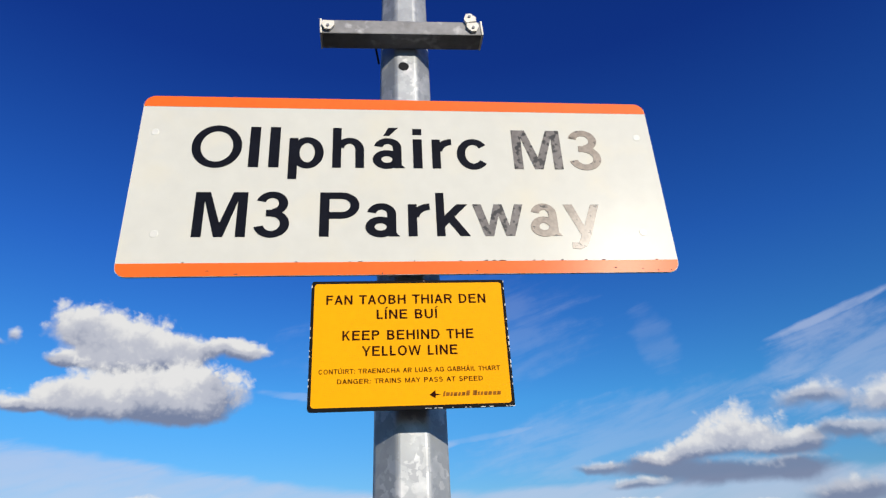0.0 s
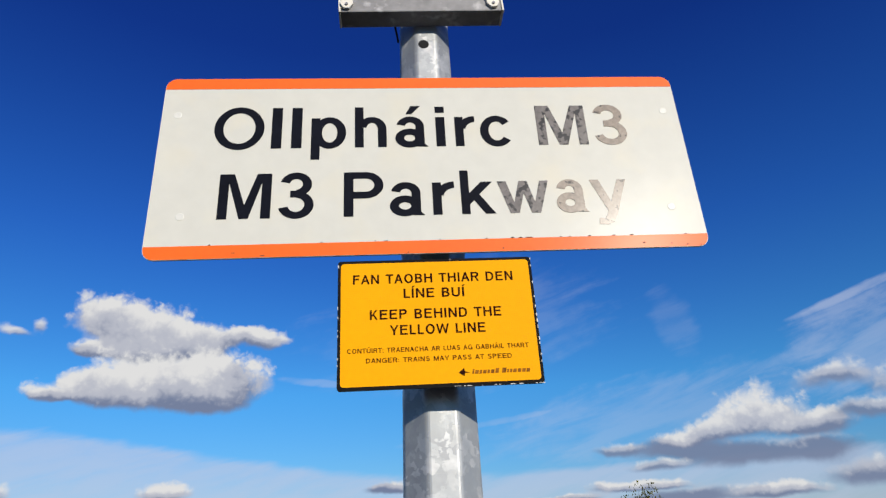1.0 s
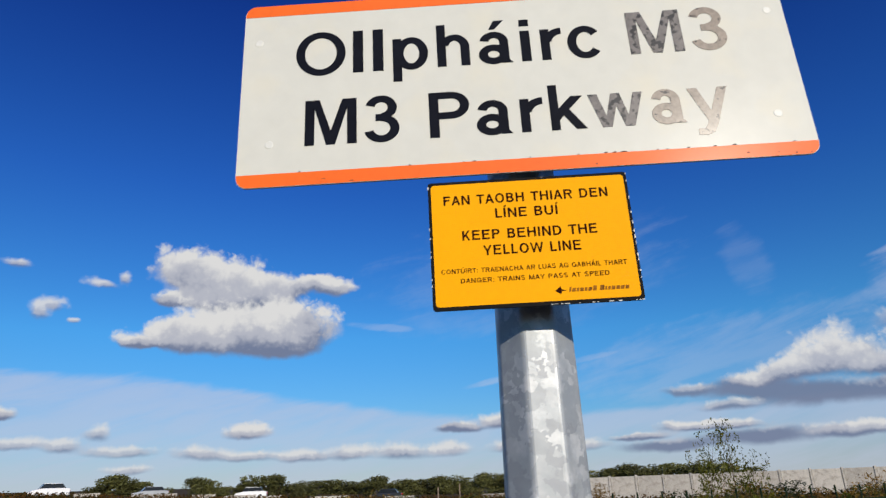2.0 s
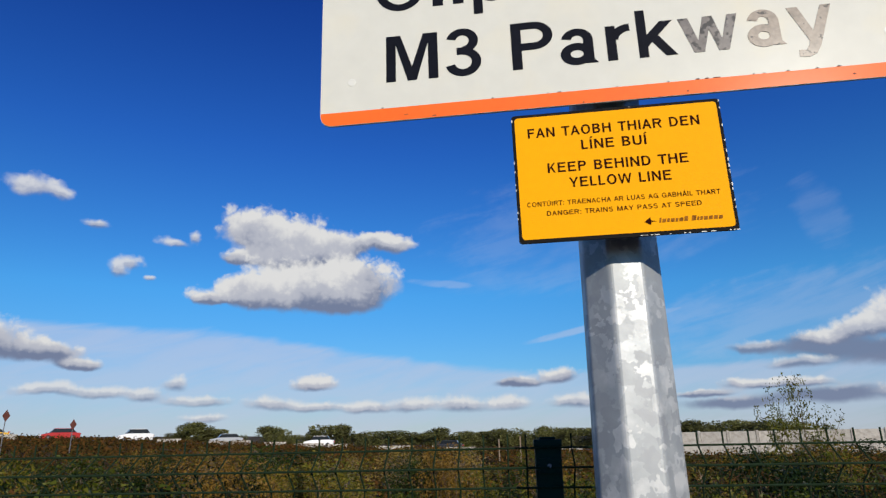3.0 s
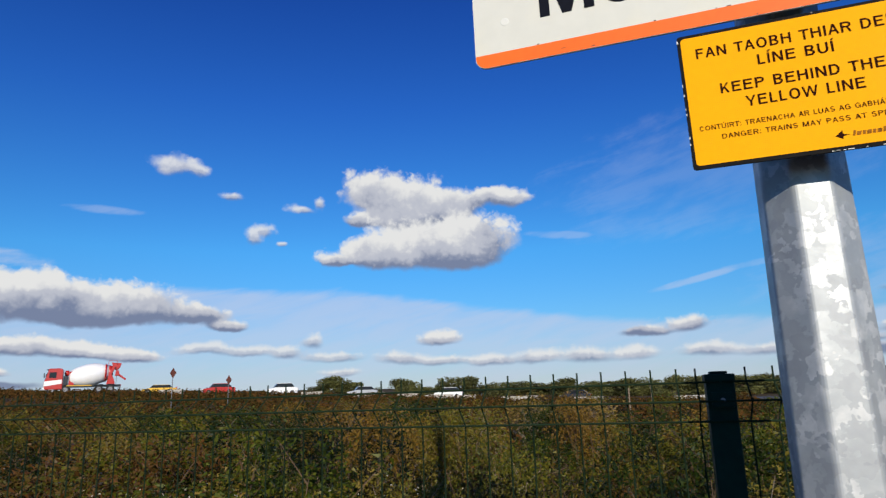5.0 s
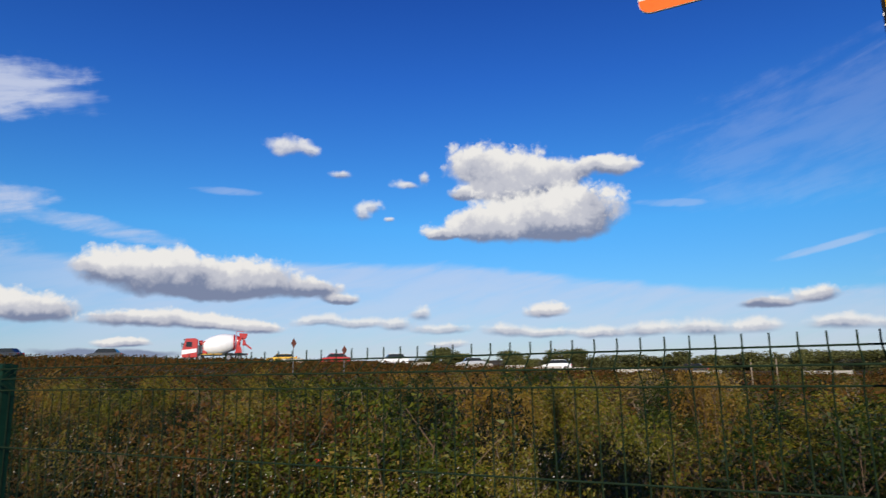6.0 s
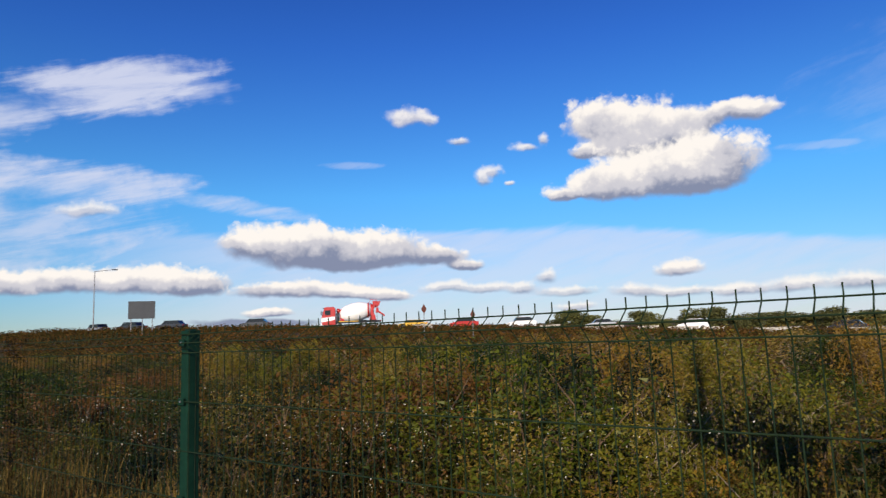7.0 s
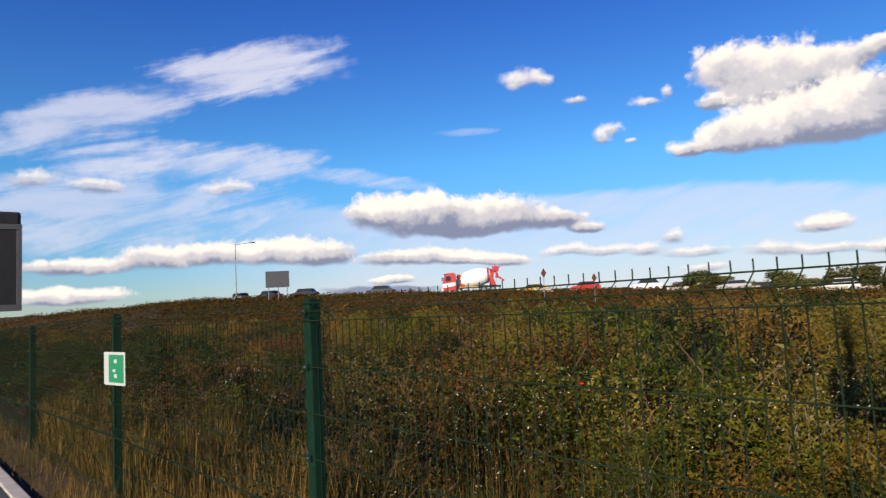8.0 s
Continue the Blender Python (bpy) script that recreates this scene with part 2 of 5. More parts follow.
# ---- materials ----
def mat(name, base, rough=0.6, metal=0.0, scale=8.0, vary=0.25, bump=0.0, fine=60.0, coat=0.0, by_object=0.0, by_island=0.0, second=None, coat_rough=0.1, second_at=(0.5, 0.7), trans=0.0, hues=None, spec=0.5):
    m = bpy.data.materials.new(name)
    m.use_nodes = True
    T = m.node_tree
    b = T.nodes["Principled BSDF"]
    b.inputs["Roughness"].default_value, b.inputs["Metallic"].default_value = rough, metal
    b.inputs["Specular IOR Level"].default_value = spec
    b.inputs["Coat Weight"].default_value, b.inputs["Coat Roughness"].default_value = coat, coat_rough
    tc = T.nodes.new("ShaderNodeTexCoord")
    n1, n2 = T.nodes.new("ShaderNodeTexNoise"), T.nodes.new("ShaderNodeTexNoise")
    for n, s in ((n1, scale), (n2, fine)):
        n.inputs["Scale"].default_value, n.inputs["Detail"].default_value = s, 5.0
        T.links.new(tc.outputs["Object"], n.inputs["Vector"])
    both = T.nodes.new("ShaderNodeMath")
    both.operation = "MULTIPLY_ADD"
    both.inputs[1].default_value = 0.5
    T.links.new(n2.outputs["Fac"], both.inputs[0])
    half = T.nodes.new("ShaderNodeMath")
    half.operation, half.inputs[1].default_value = "MULTIPLY", 0.5
    T.links.new(n1.outputs["Fac"], half.inputs[0])
    T.links.new(half.outputs[0], both.inputs[2])
    value = both.outputs[0]
    for amount, node, out in ((by_object, "ShaderNodeObjectInfo", "Random"), (by_island, "ShaderNodeNewGeometry", "Random Per Island")):
        if amount:
            src = T.nodes.new(node)
            add = T.nodes.new("ShaderNodeMath")
            add.operation = "MULTIPLY_ADD"
            add.inputs[1].default_value = amount
            T.links.new(src.outputs[out], add.inputs[0])
            off = T.nodes.new("ShaderNodeMath")
            off.operation, off.inputs[1].default_value = "SUBTRACT", amount / 2
            T.links.new(value, off.inputs[0])
            T.links.new(off.outputs[0], add.inputs[2])
            value = add.outputs[0]
    cr = T.nodes.new("ShaderNodeValToRGB")
    dark = [c * (1 - vary) for c in base]
    light = [min(1, c * (1 + vary)) for c in base]
    cr.color_ramp.elements[0].position, cr.color_ramp.elements[1].position = 0.3, 0.7
    cr.color_ramp.elements[0].color, cr.color_ramp.elements[1].color = (*dark, 1), (*light, 1)
    if hues:
        cr.color_ramp.elements[0].position, cr.color_ramp.elements[0].color = 0.12, (*hues[0], 1)
        cr.color_ramp.elements[1].position, cr.color_ramp.elements[1].color = 0.88, (*hues[-1], 1)
        for i, h in enumerate(hues[1:-1]):
            cr.color_ramp.elements.new(0.12 + 0.76 * (i + 1) / (len(hues) - 1)).color = (*h, 1)
    T.links.new(value, cr.inputs[0])
    colour = cr.outputs[0]
    if second:
        n3 = T.nodes.new("ShaderNodeTexNoise")
        n3.inputs["Scale"].default_value, n3.inputs["Detail"].default_value = scale * 2.3, 7.0
        T.links.new(tc.outputs["Object"], n3.inputs["Vector"])
        mr = T.nodes.new("ShaderNodeMapRange")
        mr.inputs["From Min"].default_value, mr.inputs["From Max"].default_value = second_at
        T.links.new(n3.outputs["Fac"], mr.inputs["Value"])
        mx = T.nodes.new("ShaderNodeMix")
        mx.data_type = "RGBA"
        T.links.new(mr.outputs[0], mx.inputs["Factor"])
        T.links.new(colour, mx.inputs["A"])
        mx.inputs["B"].default_value = (*second, 1)
        colour = mx.outputs["Result"]
    T.links.new(colour, b.inputs["Base Color"])
    if trans:
        b.inputs["Subsurface Weight"].default_value = 0.0
        tl = T.nodes.new("ShaderNodeBsdfTranslucent")
        T.links.new(colour, tl.inputs["Color"])
        ms = T.nodes.new("ShaderNodeMixShader")
        ms.inputs[0].default_value = trans
        T.links.new(b.outputs[0], ms.inputs[1])
        T.links.new(tl.outputs[0], ms.inputs[2])
        T.links.new(ms.outputs[0], T.nodes["Material Output"].inputs["Surface"])
    if bump:
        bp = T.nodes.new("ShaderNodeBump")
        bp.inputs["Strength"].default_value, bp.inputs["Distance"].default_value = bump, 0.01
        T.links.new(both.outputs[0], bp.inputs["Height"])
        T.links.new(bp.outputs[0], b.inputs["Normal"])
    return m


def galvanised():
    """Hot-dip zinc: grey metal with large bright crystal flakes."""
    m = mat("galvanised_zinc", (0.46, 0.47, 0.46), 0.5, 0.38, 3.0, 0.15, 0.08, 40.0)
    T = m.node_tree
    b = T.nodes["Principled BSDF"]
    tc = T.nodes.new("ShaderNodeTexCoord")
    vo = T.nodes.new("ShaderNodeTexVoronoi")
    vo.inputs["Scale"].default_value = 36.0
    wob = T.nodes.new("ShaderNodeTexNoise")
    wob.inputs["Scale"].default_value, wob.inputs["Detail"].default_value = 60.0, 5.0
    T.links.new(tc.outputs["Object"], wob.inputs["Vector"])
    addv = T.nodes.new("ShaderNodeMix")
    addv.data_type, addv.blend_type = "RGBA", "LINEAR_LIGHT"
    addv.inputs["Factor"].default_value = 0.03
    T.links.new(tc.outputs["Object"], addv.inputs["A"])
    T.links.new(wob.outputs["Color"], addv.inputs["B"])
    T.links.new(addv.outputs["Result"], vo.inputs["Vector"])
    s = T.nodes.new("ShaderNodeSeparateColor")
    T.links.new(vo.outputs["Color"], s.inputs[0])
    cr = T.nodes.new("ShaderNodeValToRGB")
    cr.color_ramp.elements[0].position, cr.color_ramp.elements[0].color = 0.36, (0.31, 0.32, 0.325, 1)
    cr.color_ramp.elements[1].position, cr.color_ramp.elements[1].color = 0.92, (0.57, 0.57, 0.55, 1)
    cr.color_ramp.elements.new(0.62).color = (0.36, 0.375, 0.375, 1)
    cr.color_ramp.elements.new(0.76).color = (0.42, 0.43, 0.425, 1)
    soft_n = T.nodes.new("ShaderNodeTexNoise")
    soft_n.inputs["Scale"].default_value, soft_n.inputs["Detail"].default_value = 24.0, 7.0
    T.links.new(tc.outputs["Object"], soft_n.inputs["Vector"])
    blend = T.nodes.new("ShaderNodeMath")
    blend.operation, blend.inputs[1].default_value = "MULTIPLY_ADD", 0.46
    T.links.new(s.outputs[0], blend.inputs[0])
    share = T.nodes.new("ShaderNodeMath")
    share.operation, share.inputs[1].default_value = "MULTIPLY", 0.80
    T.links.new(soft_n.outputs["Fac"], share.inputs[0])
    T.links.new(share.outputs[0], blend.inputs[2])
    T.links.new(blend.outputs[0], cr.inputs[0])
    T.links.new(cr.outputs[0], b.inputs["Base Color"])
    rr = T.nodes.new("ShaderNodeMapRange")
    rr.inputs["To Min"].default_value, rr.inputs["To Max"].default_value = 0.58, 0.42
    T.links.new(s.outputs[1], rr.inputs["Value"])
    T.links.new(rr.outputs[0], b.inputs["Roughness"])
    return m


ZINC = galvanised()
ZINC_DULL = mat("weathered_zinc", (0.23, 0.225, 0.22), 0.6, 0.1, 14.0, 0.25, 0.08, 60.0, second=(0.42, 0.41, 0.40), second_at=(0.58, 0.70))
BOARD_WHITE = mat("cream_sign_face", (0.61, 0.60, 0.525), 0.6, 0, 4.0, 0.05, 0.0, 30.0, coat=0.09, coat_rough=0.25, spec=0.2, second=(0.66, 0.62, 0.49), second_at=(0.50, 0.85))
BOARD_RIVET = mat("pale_rivet_paint", (0.66, 0.65, 0.58), 0.5, 0, 40.0, 0.08, coat=0.1)
BOARD_ORANGE = mat("orange_sign_film", (0.84, 0.135, 0.012), 0.6, 0, 7.0, 0.08, 0.0, 90.0, coat=0.07, coat_rough=0.24, spec=0.2)
INK = mat("navy_black_lettering", (0.006, 0.007, 0.012), 0.7, 0, 14.0, 0.3, 0.03, 90.0, coat=0.02, coat_rough=0.22, spec=0.06)
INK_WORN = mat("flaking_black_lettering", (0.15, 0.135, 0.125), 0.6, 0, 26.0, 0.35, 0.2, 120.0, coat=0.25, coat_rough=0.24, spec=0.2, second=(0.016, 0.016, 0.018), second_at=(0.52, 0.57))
# faded ink, its pale base also holding the sun glare on these letters
INK_FADED_GLARE = mat("faded_and_glare_lettering", (0.26, 0.215, 0.17), 0.6, 0, 30.0, 0.3, 0.2, 120.0, coat=0.25, coat_rough=0.24, spec=0.2, second=(0.03, 0.026, 0.024), second_at=(0.60, 0.64))
YELLOW = mat("yellow_sign_enamel", (0.88, 0.375, 0.0005), 0.6, 0, 5.0, 0.04, 0.02, 90.0, coat=0.02, coat_rough=0.07, spec=0.04, second=(0.92, 0.72, 0.30), second_at=(0.735, 0.75))
BROWN_INK = mat("brown_black_ink", (0.026, 0.006, 0.003), 0.8, 0, 20.0, 0.3, spec=0.04)
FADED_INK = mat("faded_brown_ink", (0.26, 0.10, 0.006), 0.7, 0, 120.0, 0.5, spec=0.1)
BLACK_EDGE = mat("black_sign_border", (0.008, 0.007, 0.006), 0.7, 0, 20.0, 0.4, 0.1, spec=0.08, second=(0.35, 0.30, 0.26), second_at=(0.70, 0.74))
BARE = mat("bare_pale_metal", (0.42, 0.40, 0.36), 0.55, 0.2, 60.0, 0.3)
CHIP = mat("rusty_chip", (0.07, 0.045, 0.03), 0.8, 0, 60.0, 0.4)
ALU = mat("aluminium", (0.55, 0.55, 0.54), 0.42, 0.7, 12.0, 0.15)
DARK_HOLE = mat("dark_hole", (0.004, 0.004, 0.004), 0.9)
PLASTIC = mat("cream_plastic", (0.72, 0.68, 0.58), 0.5, 0, 30.0, 0.1)
FENCE_GREEN = mat("green_powder_coat", (0.004, 0.024, 0.014), 0.55, 0.0, 20.0, 0.3, 0.05, spec=0.12)
WIRE_GREEN = mat("dark_green_wire_coat", (0.013, 0.024, 0.012), 0.8, 0.0, 20.0, 0.3, 0.05, spec=0.06)
ASPHALT = mat("platform_asphalt", (0.055, 0.055, 0.055), 0.9, 0, 3.0, 0.3, 0.5, 200.0)
SOIL = mat("field_soil_and_litter", (0.075, 0.052, 0.028), 0.95, 0, 0.6, 0.5, 0.6, 9.0, second=(0.06, 0.065, 0.022), spec=0.1)
ROAD = mat("road_asphalt", (0.055, 0.055, 0.057), 0.9, 0, 1.0, 0.25, 0.3, 40.0)
CONCRETE = mat("pale_concrete", (0.42, 0.385, 0.33), 0.85, 0, 0.8, 0.28, 0.2, 10.0, by_object=0.25, second=(0.27, 0.24, 0.20), second_at=(0.52, 0.70))
LEAF = mat("willow_leaf", (0.1, 0.1, 0.03), 0.48, 0, 0.8, 0.5, 0, 3.0, by_island=0.26, by_object=1.3, trans=0.16, spec=0.16, hues=((0.008, 0.018, 0.002), (0.030, 0.046, 0.004), (0.080, 0.086, 0.007), (0.125, 0.104, 0.010), (0.17, 0.096, 0.014)))
# bramble green with hues taken near black, to hold the shade of gaps
LEAF_DARK = mat("shade_dark_bramble_leaf", (0.03, 0.04, 0.01), 0.5, 0, 0.8, 0.5, 0, 3.0, by_island=0.26, by_object=1.0, trans=0.16, spec=0.16, hues=((0.003, 0.007, 0.001), (0.010, 0.021, 0.002), (0.026, 0.040, 0.004), (0.060, 0.052, 0.006), (0.10, 0.042, 0.010)))
LEAF_TAN = mat("yellowing_birch_leaf", (0.2, 0.15, 0.05), 0.48, 0, 0.8, 0.5, 0, 3.0, by_island=0.26, by_object=0.9, trans=0.16, spec=0.16, hues=((0.050, 0.062, 0.006), (0.10, 0.095, 0.010), (0.17, 0.125, 0.018), (0.22, 0.145, 0.035)))
RUST = mat("rusty_heath", (0.13, 0.06, 0.02), 0.9, 0, 0.07, 0.5, 0, 0.5, by_island=0.5, trans=0.15, spec=0.1, hues=((0.016, 0.020, 0.004), (0.046, 0.036, 0.007), (0.085, 0.038, 0.009), (0.13, 0.060, 0.015)))
STRAW = mat("dry_grass", (0.17, 0.108, 0.028), 0.8, 0, 0.7, 0.5, 0, 5.0, by_island=0.6, second=(0.075, 0.075, 0.02), second_at=(0.52, 0.66), trans=0.25, spec=0.1)
BARK = mat("twig_bark", (0.10, 0.065, 0.04), 0.85, 0, 10.0, 0.4, spec=0.1)
PALE_BARK = mat("pale_stem", (0.22, 0.17, 0.12), 0.8, 0, 10.0, 0.3, spec=0.1)
SEED = mat("pale_seed_heads", (0.42, 0.38, 0.31), 0.9, 0, 10.0, 0.3, by_island=0.4)
TREE_LEAF = mat("tree_foliage", (0.115, 0.115, 0.028), 0.7, 0, 0.2, 0.45, 0, 1.0, by_island=0.5, by_object=0.3, trans=0.2)
RED = mat("red_vehicle_paint", (0.42, 0.018, 0.012), 0.35, 0, 3.0, 0.1, coat=0.6)
WHITE = mat("white_vehicle_paint", (0.80, 0.79, 0.77), 0.4, 0, 2.0, 0.06, coat=0.4)
SILVER = mat("silver_vehicle_paint", (0.40, 0.41, 0.42), 0.35, 0.4, 2.0, 0.06, coat=0.4)
BLACK_CAR = mat("dark_vehicle_paint", (0.02, 0.022, 0.026), 0.3, 0, 2.0, 0.1, coat=0.6)
YELLOW_CAR = mat("yellow_vehicle_paint", (0.72, 0.42, 0.03), 0.4, 0, 2.0, 0.1, coat=0.5)
TYRE = mat("tyre_rubber", (0.02, 0.02, 0.02), 0.9, 0, 30.0, 0.2)
GLASS_DARK = mat("tinted_vehicle_glass", (0.015, 0.018, 0.022), 0.08, 0, 2.0, 0.1)
LIGHT_LENS = mat("lamp_lens", (0.75, 0.72, 0.68), 0.2, 0, 9.0, 0.1, coat=0.5)
TAIL_LENS = mat("red_lamp_lens", (0.5, 0.02, 0.02), 0.25, 0, 9.0, 0.1, coat=0.5)
CASE_DARK = mat("dark_case_paint", (0.018, 0.018, 0.020), 0.6, 0, 8.0, 0.3, spec=0.2)
STEEL = mat("weathered_steel", (0.20, 0.20, 0.21), 0.6, 0.5, 6.0, 0.3)
SIGN_BACK = mat("grey_sign_back", (0.06, 0.065, 0.07), 0.6, 0.2, 1.5, 0.2)
RUST_SIGN = mat("dull_red_brown_sign", (0.12, 0.035, 0.02), 0.6, 0, 3.0, 0.3)
SIGN_GREEN = mat("green_safety_film", (0.01, 0.22, 0.10), 0.4, 0, 9.0, 0.1, coat=0.3)
SIGN_WHITE = mat("white_safety_film", (0.46, 0.50, 0.48), 0.4, 0, 9.0, 0.06, coat=0.3)
POPPY = mat("red_petal", (0.6, 0.06, 0.02), 0.6, 0, 20.0, 0.2)


# ---- mesh helpers ----
def to_mesh(name, bm, material, smooth=False):
    me = bpy.data.meshes.new(name)
    bm.to_mesh(me)
    bm.free()
    for m in material if isinstance(material, (list, tuple)) else (material,):
        me.materials.append(m)
    if smooth:
        for p in me.polygons:
            p.use_smooth = True
    return me


def part(name, bm, material, parent, label="", at=None, smooth=False):
    me = bm if isinstance(bm, bpy.types.Mesh) else to_mesh(name, bm, material, smooth)
    ob = new(name, me)
    ob.parent = parent
    if at is not None:
        ob.matrix_basis = at
    if label:
        ob["label"] = label
    return ob


def thing(name, m=None, label="", category="", group="", kind=""):
    ob = new(name)
    if m is not None:
        ob.matrix_basis = m
    return tagged(ob, label, category, group, kind)


def box(bm, x0, x1, y0, y1, z0, z1, bevel=0.0):
    m = Matrix.Translation(((x0 + x1) / 2, (y0 + y1) / 2, (z0 + z1) / 2)) @ Matrix.Diagonal((x1 - x0, y1 - y0, z1 - z0, 1))
    made = bmesh.ops.create_cube(bm, size=1, matrix=m)
    if bevel:
        edges = list({e for q in made["verts"] for e in q.link_edges})
        bmesh.ops.bevel(bm, geom=edges, offset=bevel, segments=2, affect="EDGES", profile=0.5)
    return bm


def boxes(*specs, bevel=0.0):
    bm = bmesh.new()
    for s in specs:
        box(bm, *s, bevel=bevel)
    return bm


def tube(bm, a, b, r0, r1=None, n=6, caps=True):
    a, b = Vector(a), Vector(b)
    r1 = r0 if r1 is None else r1
    turn = (b - a).to_track_quat("Z", "Y").to_matrix()
    ra = [bm.verts.new(a + turn @ Vector((r0 * math.cos(i * math.tau / n), r0 * math.sin(i * math.tau / n), 0))) for i in range(n)]
    rb = [bm.verts.new(b + turn @ Vector((r1 * math.cos(i * math.tau / n), r1 * math.sin(i * math.tau / n), 0))) for i in range(n)]
    for i in range(n):
        bm.faces.new((ra[i], ra[(i + 1) % n], rb[(i + 1) % n], rb[i]))
    if caps:
        bm.faces.new(ra[::-1])
        bm.faces.new(rb)
    return bm


def prism(bm, outline, y0, y1, bevel=0.0):
    """A plate in the xz plane from y0 to y1."""
    lo = [bm.verts.new((x, y0, z)) for x, z in outline]
    hi = [bm.verts.new((x, y1, z)) for x, z in outline]
    n = len(outline)
    bm.faces.new(lo)
    bm.faces.new(hi[::-1])
    for i in range(n):
        bm.faces.new((lo[(i + 1) % n], lo[i], hi[i], hi[(i + 1) % n]))
    bmesh.ops.recalc_face_normals(bm, faces=bm.faces[:])
    return bm


def rounded(x0, x1, z0, z1, r, corners=(1, 1, 1, 1), n=5):
    """Outline of a rectangle; corners: bottom left, bottom right, top right, top left."""
    pts = []
    for (cx, cz, a0), on in zip(((x0 + r, z0 + r, 180), (x1 - r, z0 + r, 270), (x1 - r, z1 - r, 0), (x0 + r, z1 - r, 90)), corners):
        if on:
            pts += [(cx + r * math.cos(radians(a0 + 90 * i / n)), cz + r * math.sin(radians(a0 + 90 * i / n))) for i in range(n + 1)]
        else:
            q = radians(a0 + 45)
            pts.append((cx + r * math.copysign(1, math.cos(q)), cz + r * math.copysign(1, math.sin(q))))
    return pts


# ---- ground, platform and road ----
def smooth01(a, b, q):
    q = max(0.0, min(1.0, (q - a) / (b - a)))
    return q * q * (3 - 2 * q)


def road_height(x):
    """Carriageway level along the slip road, which climbs to the left."""
    return -0.6 + 3.9 * smooth01(5, -95, x)


def road_y(x):
    return 98 - 52 * smooth01(-25, -105, x)


def land(x, y):
    far = smooth01(25, 62, y + 0.25 * abs(min(0, x)))
    base = -0.55 + 0.12 * noise.noise((x * 0.15, y * 0.15, 0)) + 0.35 * smooth01(3, 25, y)
    if y < 0.75:
        return -0.04 if y > -0.9 else -0.3
    base = -0.04 + (base + 0.04) * smooth01(0.75, 2.6, y)
    return base + (road_height(x) - 0.25 - base) * far


def ground_sheet():
    xs = sorted({round(v, 2) for v in [*np.linspace(-30, 20, 60), *np.linspace(-160, 120, 60), -2500, -1200, -500, -280, 280, 600, 1500, 2500]})
    ys = sorted({round(v, 2) for v in [*np.linspace(0.7, 25, 40), *np.linspace(25, 140, 40), -2500, -800, -200, -40, -8, -0.95, -0.9, -0.85, 0, 0.75, 200, 350, 700, 1500, 2800]})
    verts = [(x, y, land(x, y)) for y in ys for x in xs]
    n = len(xs)
    faces = [(j * n + i, j * n + i + 1, (j + 1) * n + i + 1, (j + 1) * n + i) for j in range(len(ys) - 1) for i in range(n - 1)]
    me = bpy.data.meshes.new("ground")
    me.from_pydata(verts, [], faces)
    me.materials.append(SOIL)
    return tagged(new("ground", me), "rough field of brown soil and leaf litter", "ground", kind="structure")


ground_sheet()
tagged(part("platform", boxes((-40, 30, -4.5, -0.12, -0.6, 0.0), bevel=0.01), ASPHALT, None), "grey asphalt station platform", "platform", kind="structure")


tagged(part("kerb", boxes((-40, 30, -0.115, 0.012, -0.3, 0.012), bevel=0.012), CONCRETE, None), "pale concrete kerb along the back of the platform", "kerb", kind="structure")


def ribbon(name, half0, half1, lift, material, thick=0.12):
    bm = bmesh.new()
    rows = []
    for i in range(61):
        x = -150 + i * 4.5
        y, z = road_y(x), road_height(x) + lift
        rows.append([bm.verts.new((x, y + half0, z)), bm.verts.new((x, y + half1, z)), bm.verts.new((x, y + half1, z - thick)), bm.verts.new((x, y + half0, z - thick))])
    for a, b in zip(rows, rows[1:]):
        for k in range(4):
            bm.faces.new((a[k], b[k], b[(k + 1) % 4], a[(k + 1) % 4]))
    bmesh.ops.recalc_face_normals(bm, faces=bm.faces[:])
    return to_mesh(name, bm, material)


tagged(new("road", ribbon("road", -6, 6, 0.02, ROAD)), "grey asphalt carriageway climbing across the field", "road", kind="structure")

# ---- the lamp post with its two signs ----
SIGN = pose(0, 0, 1.925, 0.318, -0.706, -1.182) @ pose(0, 0, -1.925)
POLE_Y = 0.132


def octagon(r0, r1, z0, z1, bevel=0.006):
    bm = bmesh.new()
    lo = [bm.verts.new((r0 * math.sin(radians(22.5 + 45 * i)), r0 * math.cos(radians(22.5 + 45 * i)), z0)) for i in range(8)]
    hi = [bm.verts.new((r1 * math.sin(radians(22.5 + 45 * i)), r1 * math.cos(radians(22.5 + 45 * i)), z1)) for i in range(8)]
    for i in range(8):
        bm.faces.new((lo[(i + 1) % 8], lo[i], hi[i], hi[(i + 1) % 8]))
    bm.faces.new(lo)
    bm.faces.new(hi[::-1])
    bmesh.ops.recalc_face_normals(bm, faces=bm.faces[:])
    side = [e for e in bm.edges if abs(e.verts[0].co.z - e.verts[1].co.z) > 0.1]
    bmesh.ops.bevel(bm, geom=side, offset=bevel, segments=3, affect="EDGES", profile=0.5)
    return bm


post = thing("lamp_post", pose(0.004, POLE_Y, -0.04), "octagonal galvanised steel lamp post on the platform", "lamp post")
part("shaft", octagon(0.096, 0.040, 0.0, 5.0), ZINC, post)
part("base_plate", boxes((-0.16, 0.16, -0.16, 0.16, 0.0, 0.02), bevel=0.004), ZINC, post)
bm = bmesh.new()
tube(bm, (-0.006, -0.055, 2.793), (-0.006, -0.0606, 2.793), 0.0125, n=20)
part("cable_hole", bm, DARK_HOLE, post, "dark round drilled hole")

